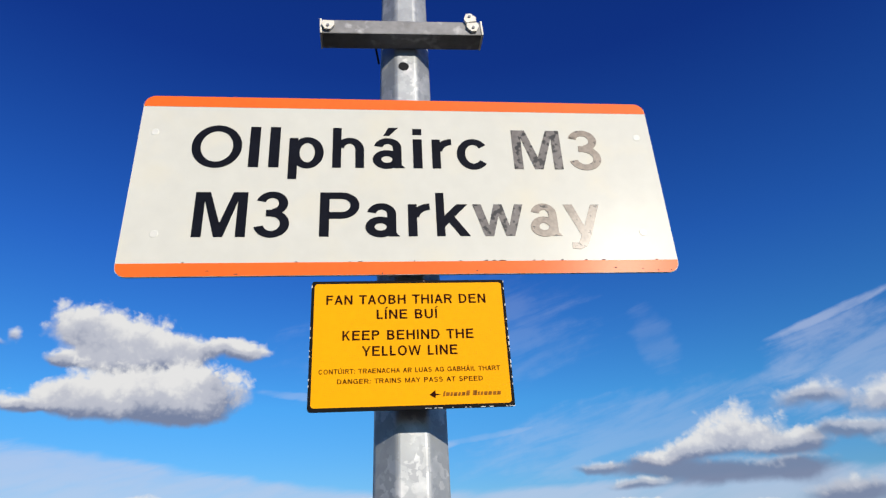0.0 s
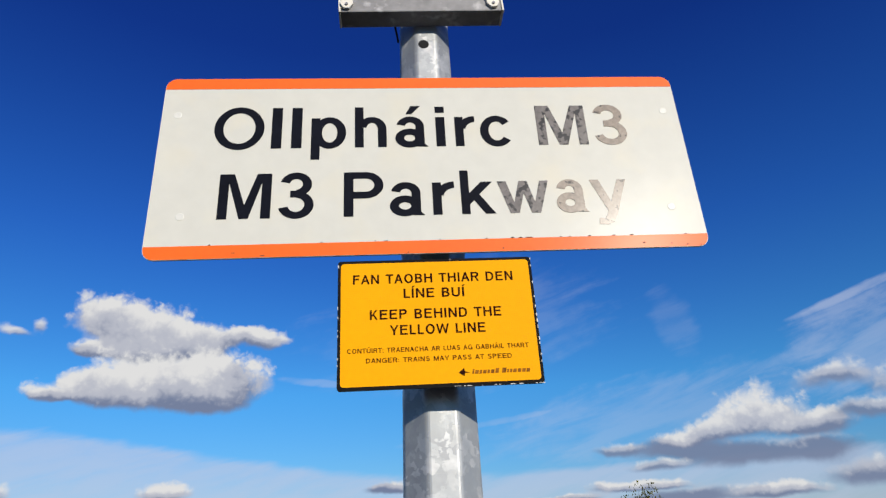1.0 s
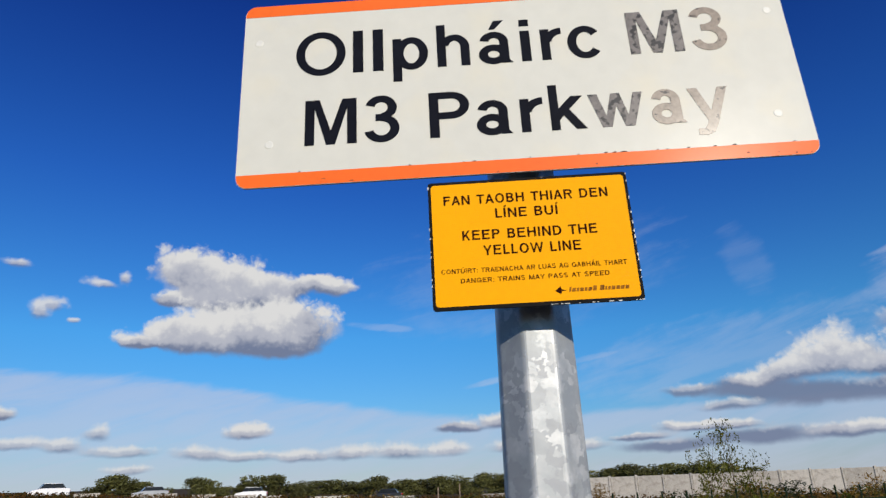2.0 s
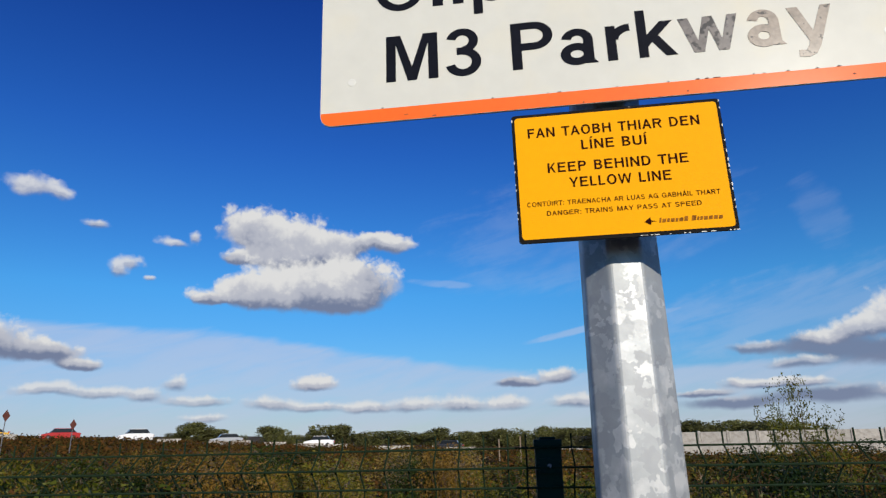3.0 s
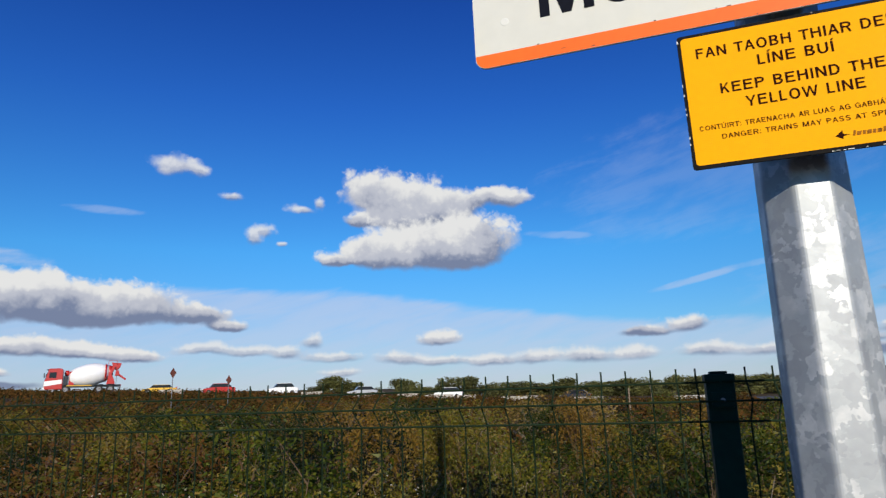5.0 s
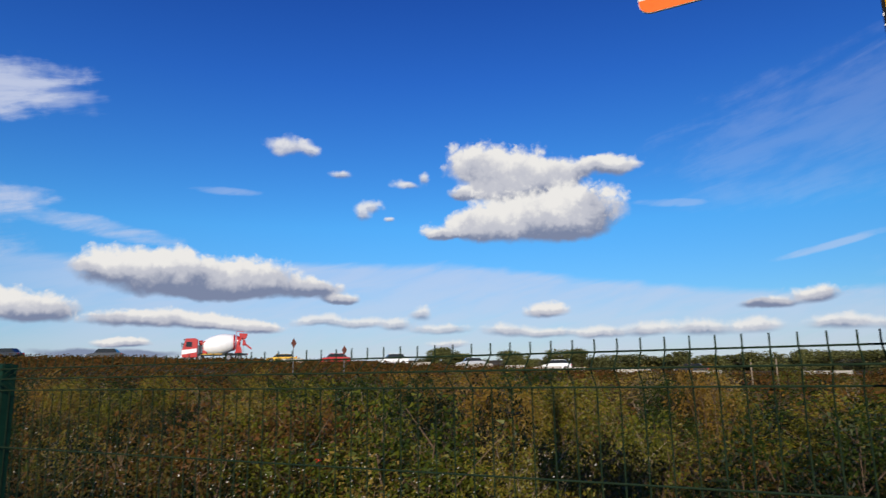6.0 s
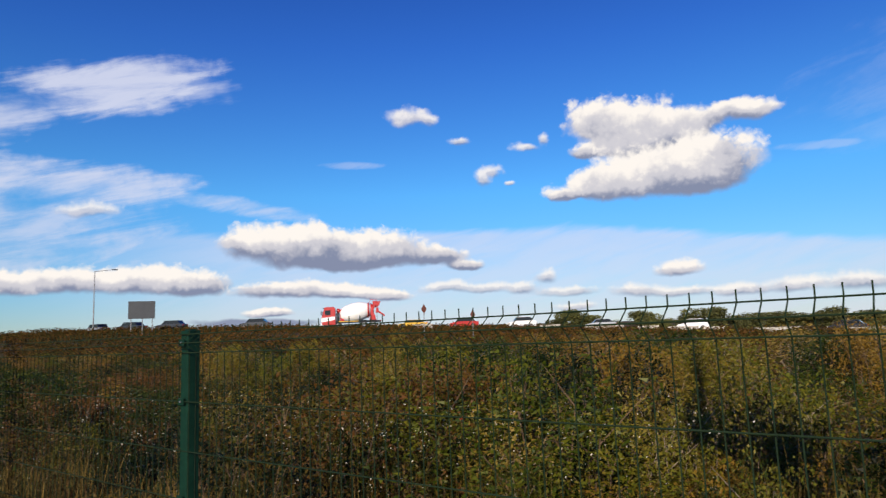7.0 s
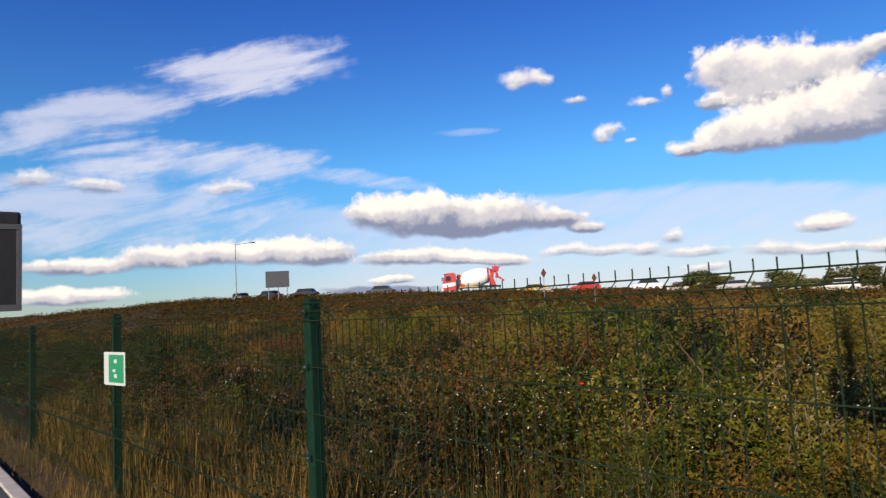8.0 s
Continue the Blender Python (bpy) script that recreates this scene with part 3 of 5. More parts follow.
bar = thing("bracket_bar", pose(-0.006, 0, 2.822, 0, -2.9, 0) @ pose(0, 0, -2.822), "galvanised steel box-section crossbar bolted to a post", "bracket")
bm = boxes((-0.188, 0.188, 0.0215, 0.0725, 2.806, 2.848), bevel=0.003)
part("bar", bm, ZINC_DULL, bar)
for sx in (-1, 1):
    part("end_cap", boxes((sx * 0.1905 - 0.0024, sx * 0.1905 + 0.0024, 0.0195, 0.0722, 2.805, 2.850), bevel=0.001), PLASTIC, bar, "cream plastic end cap")
bm = bmesh.new()
tube(bm, (-0.064, 0.068, 2.812), (-0.056, 0.10, 2.784), 0.0025, n=8)
part("strap", bm, DARK_HOLE, bar, "thin dark strap")


def clip(x, z, lean):
    bm = bmesh.new()
    prism(bm, [(-0.013, 0.012), (-0.015, 0.0), (-0.006, -0.014), (0.006, -0.014), (0.015, 0.0), (0.013, 0.012)], -0.006, 0.0)
    c = part("clip", bm, PLASTIC, bar, "cream plastic cable clip", pose(x, 0.020, z, 0, lean, 0))
    bm = bmesh.new()
    tube(bm, (0, -0.006, -0.004), (0, -0.009, -0.004), 0.0035, n=10)
    part("screw", bm, STEEL, c)


clip(-0.174, 2.826, 4)
clip(0.168, 2.826, -6)
clip(0.163, 2.853, 168)

# station name board
board = thing("station_name_sign", SIGN, "cream station name sign with orange bands and black lettering", "sign")
NX0, NX1, NZ0, NZ1 = -0.536, 0.538, 2.178, 2.589
bm = bmesh.new()
prism(bm, rounded(NX0, NX1, NZ0, NZ1, 0.022), -0.0012, 0.0032)
part("panel", bm, BOARD_WHITE, board)
for z0, z1, cs in ((NZ0, NZ0 + 0.027, (1, 1, 0, 0)), (NZ1 - 0.027, NZ1, (0, 0, 1, 1))):
    bm = bmesh.new()
    prism(bm, rounded(NX0 + 0.0008, NX1 - 0.0008, z0 + 0.0006, z1, 0.0215, cs), -0.0017, -0.0010)
    part("orange_band", bm, BOARD_ORANGE, board, "orange reflective band")
for z in (2.25, 2.52):
    part("rail", boxes((-0.40, 0.40, 0.0034, 0.030, z - 0.014, z + 0.014), bevel=0.002), ALU, board, "aluminium mounting rail")
    part("post_clip", boxes((-0.075, 0.075, 0.030, 0.090, z - 0.018, z + 0.018), bevel=0.004), STEEL, board)
for lower, upper in ((-0.476, -0.505), (0.478, 0.507)):
    for x, z in ((lower, 2.266), (upper, 2.498)):
        bm = tube(bmesh.new(), (x, -0.0011, z), (x, -0.0018, z), 0.0085, 0.0070, 20)
        part("rivet", bm, BOARD_RIVET, board, "pale painted rivet head")
STROKES = {
    "M": [(0, 0), (0, 1), (0.28, 1), (0.5, 0.30), (0.72, 1), (1, 1), (1, 0), (0.815, 0), (0.815, 0.80), (0.585, 0), (0.415, 0), (0.185, 0.80), (0.185, 0)],
    "l": [(0, 0), (0, 1), (1, 1), (1, 0)],
    "w": [(0, 0.73), (0.17, 0.73), (0.30, 0.24), (0.42, 0.73), (0.58, 0.73), (0.70, 0.24), (0.83, 0.73), (1, 0.73), (0.79, 0), (0.62, 0), (0.5, 0.46), (0.38, 0), (0.21, 0)],
    "k": [(0, 0), (0, 1), (0.25, 1), (0.25, 0.47), (0.62, 0.73), (0.96, 0.73), (0.55, 0.44), (1, 0), (0.70, 0), (0.38, 0.31), (0.25, 0.21), (0.25, 0)],
    "y": [(0, 0.73), (0.25, 0.73), (0.51, 0.22), (0.76, 0.73), (1, 0.73), (0.62, -0.08), (0.50, -0.24), (0.33, -0.30), (0.10, -0.285), (0.12, -0.15), (0.28, -0.16), (0.36, -0.06), (0.39, 0.02)],
}


STEM, BARW = 0.180, 0.148


def ring(cx, cz, rx, rz, a0=0, a1=360, side=STEM, top=BARW, step=9):
    """A sector of an upright oval stroke: heavy at the sides, lighter above and below."""
    n = max(8, int(abs(a1 - a0) / step))
    out, inn = [], []
    for i in range(n + 1):
        q = radians(a0 + (a1 - a0) * i / n)
        out.append((cx + rx * math.cos(q), cz + rz * math.sin(q)))
        inn.append((cx + (rx - side) * math.cos(q), cz + (rz - top) * math.sin(q)))
    return [[out[i], out[i + 1], inn[i + 1], inn[i]] for i in range(n)]


def slab(x0, z0, x1, z1):
    return [[(x0, z0), (x1, z0), (x1, z1), (x0, z1)]]


def strokes(ch, W):
    """Grotesque capitals and small letters as strokes, one unit to the cap height."""
    if ch == "O":
        return [ring(W / 2, 0.5, W / 2, 0.525)]
    if ch == "c":
        return [ring(W / 2, 0.365, W / 2, 0.388, 38, 322)]
    if ch == "p":
        return [slab(0, -0.28, STEM, 0.73), ring(W / 2 + 0.02, 0.365, W / 2 - 0.02, 0.388)]
    if ch == "h":
        rx = (W - 0.05) / 2
        return [slab(0, 0, STEM, 1), ring(W - rx, 0.44, rx, 0.31, 0, 165), slab(W - STEM, 0, W, 0.44)]
    if ch in "aá":
        e = 0.90 * W
        out = [ring(0.47 * W, 0.50, 0.43 * W, 0.252, 0, 168), slab(e - STEM, 0.06, e, 0.50), ring(0.44 * W, 0.212, 0.44 * W, 0.232, 0, 360), [[(e - STEM, 0.07), (e - STEM + 0.03, 0), (W, 0), (e + 0.005, 0.07)]]]
        if ch == "á":
            out.append([[(0.34 * W, 0.815), (0.52 * W, 0.815), (0.80 * W, 1.02), (0.50 * W, 1.02)]])
        return out
    if ch == "i":
        return [slab(0, 0, W, 0.73), slab(0, 0.845, W, 1.0)]
    if ch == "r":
        return [slab(0, 0, STEM, 0.73), ring(W, 0.40, W - 0.04, 0.348, 92, 172)]
    if ch == "3":
        return [ring(0.49 * W, 0.745, 0.45 * W, 0.272, -88, 166), ring(0.5 * W, 0.285, 0.5 * W, 0.305, -166, 92), slab(0.33 * W, 0.452, 0.52 * W, 0.60)]
    if ch == "P":
        return [slab(0, 0, 1.05 * STEM, 1), ring(0.55 * W, 0.70, 0.45 * W, 0.30, -90, 90), slab(0.2 * W, 1 - BARW, 0.551 * W, 1), slab(0.2 * W, 0.40, 0.551 * W, 0.40 + BARW)]
    return []


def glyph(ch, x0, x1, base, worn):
    # right-hand letters: worn ink, painted paler for wear and glare together
    ink = INK_FADED_GLARE if x0 > 0.24 and worn else INK_WORN if worn else INK
    bm = bmesh.new()
    if ch in STROKES:
        prism(bm, [(x0 + (x1 - x0) * u_, base + 0.098 * v_) for u_, v_ in STROKES[ch]], -0.0020, -0.0011)
        bmesh.ops.triangulate(bm, faces=bm.faces[:])
    else:
        for k, quads in enumerate(strokes(ch, (x1 - x0) / 0.098)):
            front = -0.0020 - 0.00008 * k
            for quad in quads:
                prism(bm, [(x0 + 0.098 * u_, base + 0.098 * v_) for u_, v_ in quad], front, -0.0011)
    me = to_mesh("letter", bm, ink)
    part("letter", me, None, board, "flaking black letter with some glare in its colour" if worn else "bold black letter")


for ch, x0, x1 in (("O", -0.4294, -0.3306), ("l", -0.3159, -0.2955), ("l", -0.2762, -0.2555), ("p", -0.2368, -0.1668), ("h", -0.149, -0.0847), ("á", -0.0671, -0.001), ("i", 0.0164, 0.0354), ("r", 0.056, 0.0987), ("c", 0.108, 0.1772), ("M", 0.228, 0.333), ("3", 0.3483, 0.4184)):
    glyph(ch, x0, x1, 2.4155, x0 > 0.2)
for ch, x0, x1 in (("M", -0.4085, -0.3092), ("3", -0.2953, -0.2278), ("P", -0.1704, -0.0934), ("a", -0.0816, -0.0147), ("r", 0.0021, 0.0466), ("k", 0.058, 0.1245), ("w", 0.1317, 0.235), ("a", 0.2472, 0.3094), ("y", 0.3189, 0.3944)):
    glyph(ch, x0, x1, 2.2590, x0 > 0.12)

# chipped paint along the lower band
chips = random.Random(17)
for i in range(26):
    x = -0.50 + 1.02 * chips.random() ** 0.7
    w, h = chips.uniform(0.002, 0.009), chips.uniform(0.0008, 0.0022)
    z = NZ0 + (0.0275 if chips.random() < 0.75 else chips.uniform(0.002, 0.012))
    bm = bmesh.new()
    prism(bm, [(x, z), (x + w * 0.6, z - h * 0.4), (x + w, z + h * 0.2), (x + w * 0.7, z + h), (x + w * 0.2, z + h * 0.7)], -0.0020, -0.0011)
    part("paint_chip", bm, CHIP, board, "rusty brown paint chip")

ADVANCE = {"A": 0.93, "B": 0.93, "C": 1.0, "D": 1.0, "E": 0.93, "F": 0.85, "G": 1.08, "H": 1.0, "I": 0.39, "K": 0.93, "L": 0.77, "M": 1.16, "N": 1.0, "O": 1.08, "P": 0.93, "R": 1.0, "S": 0.93, "T": 0.85, "U": 1.0, "W": 1.31, "Y": 0.93, " ": 0.52, ":": 0.39}
PLAIN = {"Á": "A", "Í": "I", "Ú": "U"}


def capital(ch, W, t, b):
    """One grotesque capital as strokes; t and b are the stem and bar weights."""
    def oval(cx, cz, rx, rz, a0=0, a1=360):
        return ring(cx, cz, rx, rz, a0, a1, t, b, 18)
    stem = slab(0, 0, t, 1)
    if ch == "A":
        return [[[(0, 0), (t, 0), (W / 2 + 0.09, 1), (W / 2 - 0.09, 1)]], [[(W - t, 0), (W, 0), (W / 2 + 0.09, 1), (W / 2 - 0.09, 1)]], slab(0.22 * W, 0.26, 0.78 * W, 0.26 + b)]
    if ch == "B":
        return [stem, oval(0.56 * W, 0.74, 0.38 * W, 0.26, -90, 90), oval(0.56 * W, 0.28, 0.44 * W, 0.28, -90, 90), slab(0, 1 - b, 0.56 * W, 1), slab(0, 0.45, 0.56 * W, 0.45 + b), slab(0, 0, 0.56 * W, b)]
    if ch == "C":
        return [oval(W / 2, 0.5, W / 2, 0.52, 38, 322)]
    if ch == "D":
        return [stem, oval(0.45 * W, 0.5, 0.55 * W, 0.5, -90, 90), slab(0, 1 - b, 0.45 * W, 1), slab(0, 0, 0.45 * W, b)]
    if ch in "EF":
        bars = [stem, slab(0, 1 - b, W, 1), slab(0, 0.46, 0.9 * W, 0.46 + b)]
        return bars + ([slab(0, 0, W, b)] if ch == "E" else [])
    if ch == "G":
        return [oval(W / 2, 0.5, W / 2, 0.52, 38, 340), slab(0.56 * W, 0.40, W, 0.40 + b), slab(W - 0.8 * t, 0, W, 0.42)]
    if ch == "H":
        return [stem, slab(W - t, 0, W, 1), slab(0, 0.45, W, 0.45 + b)]
    if ch == "I":
        return [slab(W / 2 - t / 2, 0, W / 2 + t / 2, 1)]
    if ch == "K":
        return [stem, [[(t, 0.30), (t, 0.50), (0.74 * W, 1), (0.98 * W, 1)]], [[(0.34 * W, 0.54), (0.50 * W, 0.66), (W, 0), (0.76 * W, 0)]]]
    if ch == "L":
        return [stem, slab(0, 0, W, b)]
    if ch == "M":
        return [stem, slab(W - t, 0, W, 1), [[(0, 1), (0.20, 1), (W / 2 + 0.07, 0), (W / 2 - 0.07, 0)]], [[(W, 1), (W - 0.20, 1), (W / 2 - 0.07, 0), (W / 2 + 0.07, 0)]]]
    if ch == "N":
        return [stem, slab(W - t, 0, W, 1), [[(0, 1), (0.19, 1), (W, 0), (W - 0.19, 0)]]]
    if ch == "O":
        return [oval(W / 2, 0.5, W / 2, 0.52)]
    if ch in "PR":
        out = [stem, oval(0.58 * W, 0.72, 0.42 * W, 0.28, -90, 90), slab(0, 1 - b, 0.58 * W, 1), slab(0, 0.44, 0.58 * W, 0.44 + b)]
        return out + ([[[(0.50 * W, 0.48), (0.70 * W, 0.48), (W, 0), (0.78 * W, 0)]]] if ch == "R" else [])
    if ch == "S":
        return [oval(0.5 * W, 0.74, 0.47 * W, 0.28, 25, 275), oval(0.5 * W, 0.28, 0.5 * W, 0.30, -160, 95)]
    if ch == "T":
        return [slab(0, 1 - b, W, 1), slab(W / 2 - t / 2, 0, W / 2 + t / 2, 1)]
    if ch == "U":
        return [slab(0, 0.36, t, 1), slab(W - t, 0.36, W, 1), oval(W / 2, 0.36, W / 2, 0.38, 180, 360)]
    if ch == "W":
        half = [[[(0, 1), (0.165, 1), (0.33 * W, 0), (0.20 * W, 0)]], [[(0.20 * W, 0), (0.33 * W, 0), (0.56 * W, 1), (0.44 * W, 1)]]]
        return half + [[[(W - u_, v_) for u_, v_ in q[0]]] for q in half]
    if ch == "Y":
        return [[[(0, 1), (0.19, 1), (W / 2 + 0.06, 0.42), (W / 2 - 0.08, 0.38)]], [[(W, 1), (W - 0.19, 1), (W / 2 - 0.06, 0.42), (W / 2 + 0.08, 0.38)]], slab(W / 2 - t / 2, 0, W / 2 + t / 2, 0.46)]
    return [slab(W / 2 - t / 2, 0, W / 2 + t / 2, 0.16), slab(W / 2 - t / 2, 0.55, W / 2 + t / 2, 0.71)]


def sign_line(words, left, right, base, cap, y, t=0.155, b=0.135):
    """A line of raised capitals facing -y, spread from left to right."""
    pen, pieces = 0.0, []
    for ch in words:
        plain = PLAIN[ch] if ch in PLAIN else ch
        wide = ADVANCE[plain]
        gap = 0.04 if plain in "ATWY" else 0.10
        if ch != " ":
            marks = capital(plain, wide - 2 * gap, t, b)
            if ch != plain:
                m_ = wide / 2 - gap
                marks.append([[(m_ - 0.10, 1.08), (m_ + 0.05, 1.08), (m_ + 0.22, 1.28), (m_ + 0.02, 1.28)]])
            pieces.append((pen + gap, marks))
        pen += wide
    start, end = 0.10, pen - 0.10
    k_ = (right - left) / (end - start)
    bm = bmesh.new()
    for at_, marks in pieces:
        for i, quads in enumerate(marks):
            for quad in quads:
                prism(bm, [(left + (at_ + u_ - start) * k_, base + v_ * cap) for u_, v_ in quad], y - 0.0004 - 0.00003 * i, y)
    return bm


# yellow warning plate
plate = thing("warning_sign", SIGN, "yellow enamel platform warning sign with black border", "sign")
bm = bmesh.new()
prism(bm, rounded(-0.18, 0.18, 1.925, 2.1655, 0.006), -0.0012, 0.0025)
part("backing", bm, BLACK_EDGE, plate, "worn black border plate")
bm = bmesh.new()
prism(bm, rounded(-0.1745, 0.1745, 1.9315, 2.1600, 0.006), -0.0017, -0.0010)
part("face", bm, YELLOW, plate)
part("rail", boxes((-0.15, 0.15, 0.0027, 0.028, 2.03, 2.06), bevel=0.002), ALU, plate, "aluminium mounting rail")
part("post_clip", boxes((-0.072, 0.072, 0.028, 0.088, 2.027, 2.063), bevel=0.004), STEEL, plate)
for words, l, r, b, cap, w in (("FAN TAOBH THIAR DEN", -0.1525, 0.1425, 2.1190, 0.0182, 0.014), ("LÍNE BUÍ", -0.0610, 0.0500, 2.0900, 0.0182, 0.014), ("KEEP BEHIND THE", -0.1225, 0.1150, 2.0505, 0.0182, 0.014), ("YELLOW LINE", -0.0865, 0.0835, 2.0210, 0.0182, 0.014), ("CONTÚIRT: TRAENACHA AR LUAS AG GABHÁIL THART", -0.1625, 0.1580, 1.9900, 0.0084, 0.0), ("DANGER: TRAINS MAY PASS AT SPEED", -0.1300, 0.1260, 1.9720, 0.0084, 0.0)):
    part("lettering", sign_line(words, l, r, b, cap, -0.0016, *((0.19, 0.165) if cap > 0.01 else (0.175, 0.15))), BROWN_INK, plate)
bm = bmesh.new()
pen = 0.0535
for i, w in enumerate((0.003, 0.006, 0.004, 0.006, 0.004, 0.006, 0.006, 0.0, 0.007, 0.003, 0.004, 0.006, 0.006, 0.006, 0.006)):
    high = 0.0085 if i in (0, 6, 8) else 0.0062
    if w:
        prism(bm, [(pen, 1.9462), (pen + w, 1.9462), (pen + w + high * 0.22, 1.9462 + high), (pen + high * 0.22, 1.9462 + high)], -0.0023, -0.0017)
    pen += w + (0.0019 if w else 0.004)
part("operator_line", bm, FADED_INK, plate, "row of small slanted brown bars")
# bare metal showing along the bent edges of the plate
wear = random.Random(29)
for i in range(20):
    z, tall = wear.uniform(1.928, 2.160), wear.uniform(0.0015, 0.007)
    x = -0.1803 if i % 3 == 0 else 0.1783
    bm = boxes((x, x + wear.uniform(0.0012, 0.0022), -0.0019, -0.0011, z, z + tall))
    part("edge_chip", bm, BARE, plate, "bright chip of bare metal")
for i in range(14):
    x, z = wear.uniform(0.02, 0.178), 1.9252
    part("edge_chip", boxes((x, x + wear.uniform(0.002, 0.009), -0.0019, -0.0011, z, z + 0.0014)), BARE, plate, "bright chip of bare metal")
bm = bmesh.new()
prism(bm, [(0.030, 1.949), (0.040, 1.943), (0.041, 1.948), (0.050, 1.949), (0.041, 1.951), (0.040, 1.957)], -0.0023, -0.0017)
part("emblem", bm, BROWN_INK, plate, "dark arrow-like emblem")

# ---- green welded-mesh fence ----
FY, STEP, K1 = 0.458, 0.0541, -0.2214
POSTS = [-0.132, -3.19, -6.45, -10.2, -14.0, 2.93, 6.0]
H_LEVELS = [(1.583, 0.0), (1.5438, 0.055), (1.4999, 0.0), (1.283, 0.0), (1.067, 0.0), (0.86, 0.0), (0.66, 0.0), (0.62, 0.055), (0.575, 0.0), (0.36, 0.0), (0.12, 0.0)]


def wire_mesh():
    bm = bmesh.new()
    pts = [(0.0, 1.6135)] + [(-d, z) for z, d in H_LEVELS] + [(0.0, 0.03)]
    rings = [[bm.verts.new((0.0021 * math.cos(i * math.tau / 5), d + 0.0021 * math.sin(i * math.tau / 5), z)) for i in range(5)] for d, z in pts]
    for lower, upper in zip(rings, rings[1:]):
        for i in range(5):
            bm.faces.new((lower[i], upper[i], upper[(i + 1) % 5], lower[(i + 1) % 5]))
    bm.faces.new(rings[0])
    bm.faces.new(rings[-1][::-1])
    return to_mesh("vertical_wire", bm, WIRE_GREEN, True)


WIRE = wire_mesh()


def fence_panel(x0, x1, drop0, drop1):
    mid_x = (x0 + x1) / 2
    p = thing("wire_fence", pose(mid_x, FY, 0), "green powder-coated welded wire mesh fence between posts", "fence", "fences along the platform")
    count = int((x1 - x0) / STEP)
    slope = (drop1 - drop0) / (x1 - x0)
    for i in range(count):
        x = x1 - 0.035 - i * STEP
        if x1 == POSTS[0]:
            x = K1 - (i - 1) * STEP if i else K1 + 0.040
        part("vertical_wire", WIRE, None, p, at=pose(x - mid_x, 0, -(drop0 + slope * (x - x0))))
    for z, d in H_LEVELS:
        bm = tube(bmesh.new(), (x0 + 0.002 - mid_x, -d - 0.005, z - drop0), (x1 - 0.002 - mid_x, -d - 0.005, z - drop1), 0.0026, n=6)
        part("horizontal_wire", bm, WIRE_GREEN, p)


def fence_post(x, drop):
    p = thing("fence_post", pose(x, FY, -drop), "green powder-coated steel fence post with a cap", "fence post", "fence posts along the platform")
    part("tube", boxes((-0.029, 0.029, 0.004, 0.064, -0.04, 1.585), bevel=0.003), FENCE_GREEN, p)
    part("cap", boxes((-0.031, 0.031, 0.002, 0.066, 1.585, 1.600), (-0.018, 0.018, 0.014, 0.054, 1.600, 1.606), bevel=0.002), FENCE_GREEN, p)
    for z in (1.545, 1.283, 0.86, 0.62):
        part("clamp", boxes((-0.022, 0.022, -0.012, -0.0085, z - 0.016, z + 0.016), bevel=0.001), FENCE_GREEN, p)
    for z in (1.545, 1.283, 0.86, 0.62):
        bm = tube(bmesh.new(), (0, -0.0118, z), (0, -0.017, z), 0.005, n=6)
        part("bolt", bm, STEEL, p)


drops = {2.93: 0, 6.0: 0, -0.132: 0, -3.19: 0.01, -6.45: 0.02, -10.2: 0.09, -14.0: 0.2}
order = sorted(POSTS)
for x in order:
    fence_post(x, drops[x])
for a, b in zip(order, order[1:]):
    fence_panel(a, b, drops[a], drops[b])

# small green safety sign on the third post
safe = thing("safety_sign", pose(-6.24, FY - 0.04, 0.005, 0, 0, 9), "small green and white safety sign on a fence post", "sign")
bm = bmesh.new()
prism(bm, rounded(-0.19, 0.19, 1.00, 1.27, 0.012), -0.003, 0.0)
part("plate", bm, SIGN_WHITE, safe)
bm = bmesh.new()
prism(bm, rounded(-0.10, 0.165, 1.022, 1.248, 0.006), -0.0045, -0.0032)
part("green_field", bm, SIGN_GREEN, safe, "green field")
part("pictogram", boxes((-0.022, 0.022, -0.006, -0.0046, 1.105, 1.13), (0.0, 0.05, -0.006, -0.0046, 1.06, 1.09), (0.0, 0.05, -0.006, -0.0046, 1.18, 1.21)), SIGN_WHITE, safe, "white bars")

# ---- plants ----
rng = random.Random(7)


def leaf_quad(verts, faces, c, size, r):
    """A folded leaf of two triangles pairs round c."""
    d = Vector((r.gauss(0, 1), r.gauss(0, 1), r.gauss(0, 0.7))).normalized()
    s = d.cross(Vector((r.gauss(0, 1), r.gauss(0, 1), r.gauss(0, 1)))).normalized()
    n = d.cross(s)
    i = len(verts)
    verts += [c - d * size, c + s * size * 0.55 + n * size * 0.12, c + d * size, c - s * size * 0.55 + n * size * 0.12]
    faces += [(i, i + 1, i + 2), (i, i + 2, i + 3)]


def mesh_of(name, verts, faces, material):
    me = bpy.data.meshes.new(name)
    me.from_pydata(verts, [], faces)
    me.materials.append(material)
    return me


def leaf_blade(verts, faces, c, size, r):
    """A narrow single-bladed leaf for shrubs a few metres off."""
    d = Vector((r.gauss(0, 1), r.gauss(0, 1), r.gauss(0, 0.7))).normalized()
    s = d.cross(Vector((r.gauss(0, 1), r.gauss(0, 1), r.gauss(0, 1)))).normalized()
    i = len(verts)
    verts += [c - d * size + s * size * 0.5, c - d * size * 0.8 - s * size * 0.5, c + d * size * 1.2]
    faces.append((i, i + 1, i + 2))


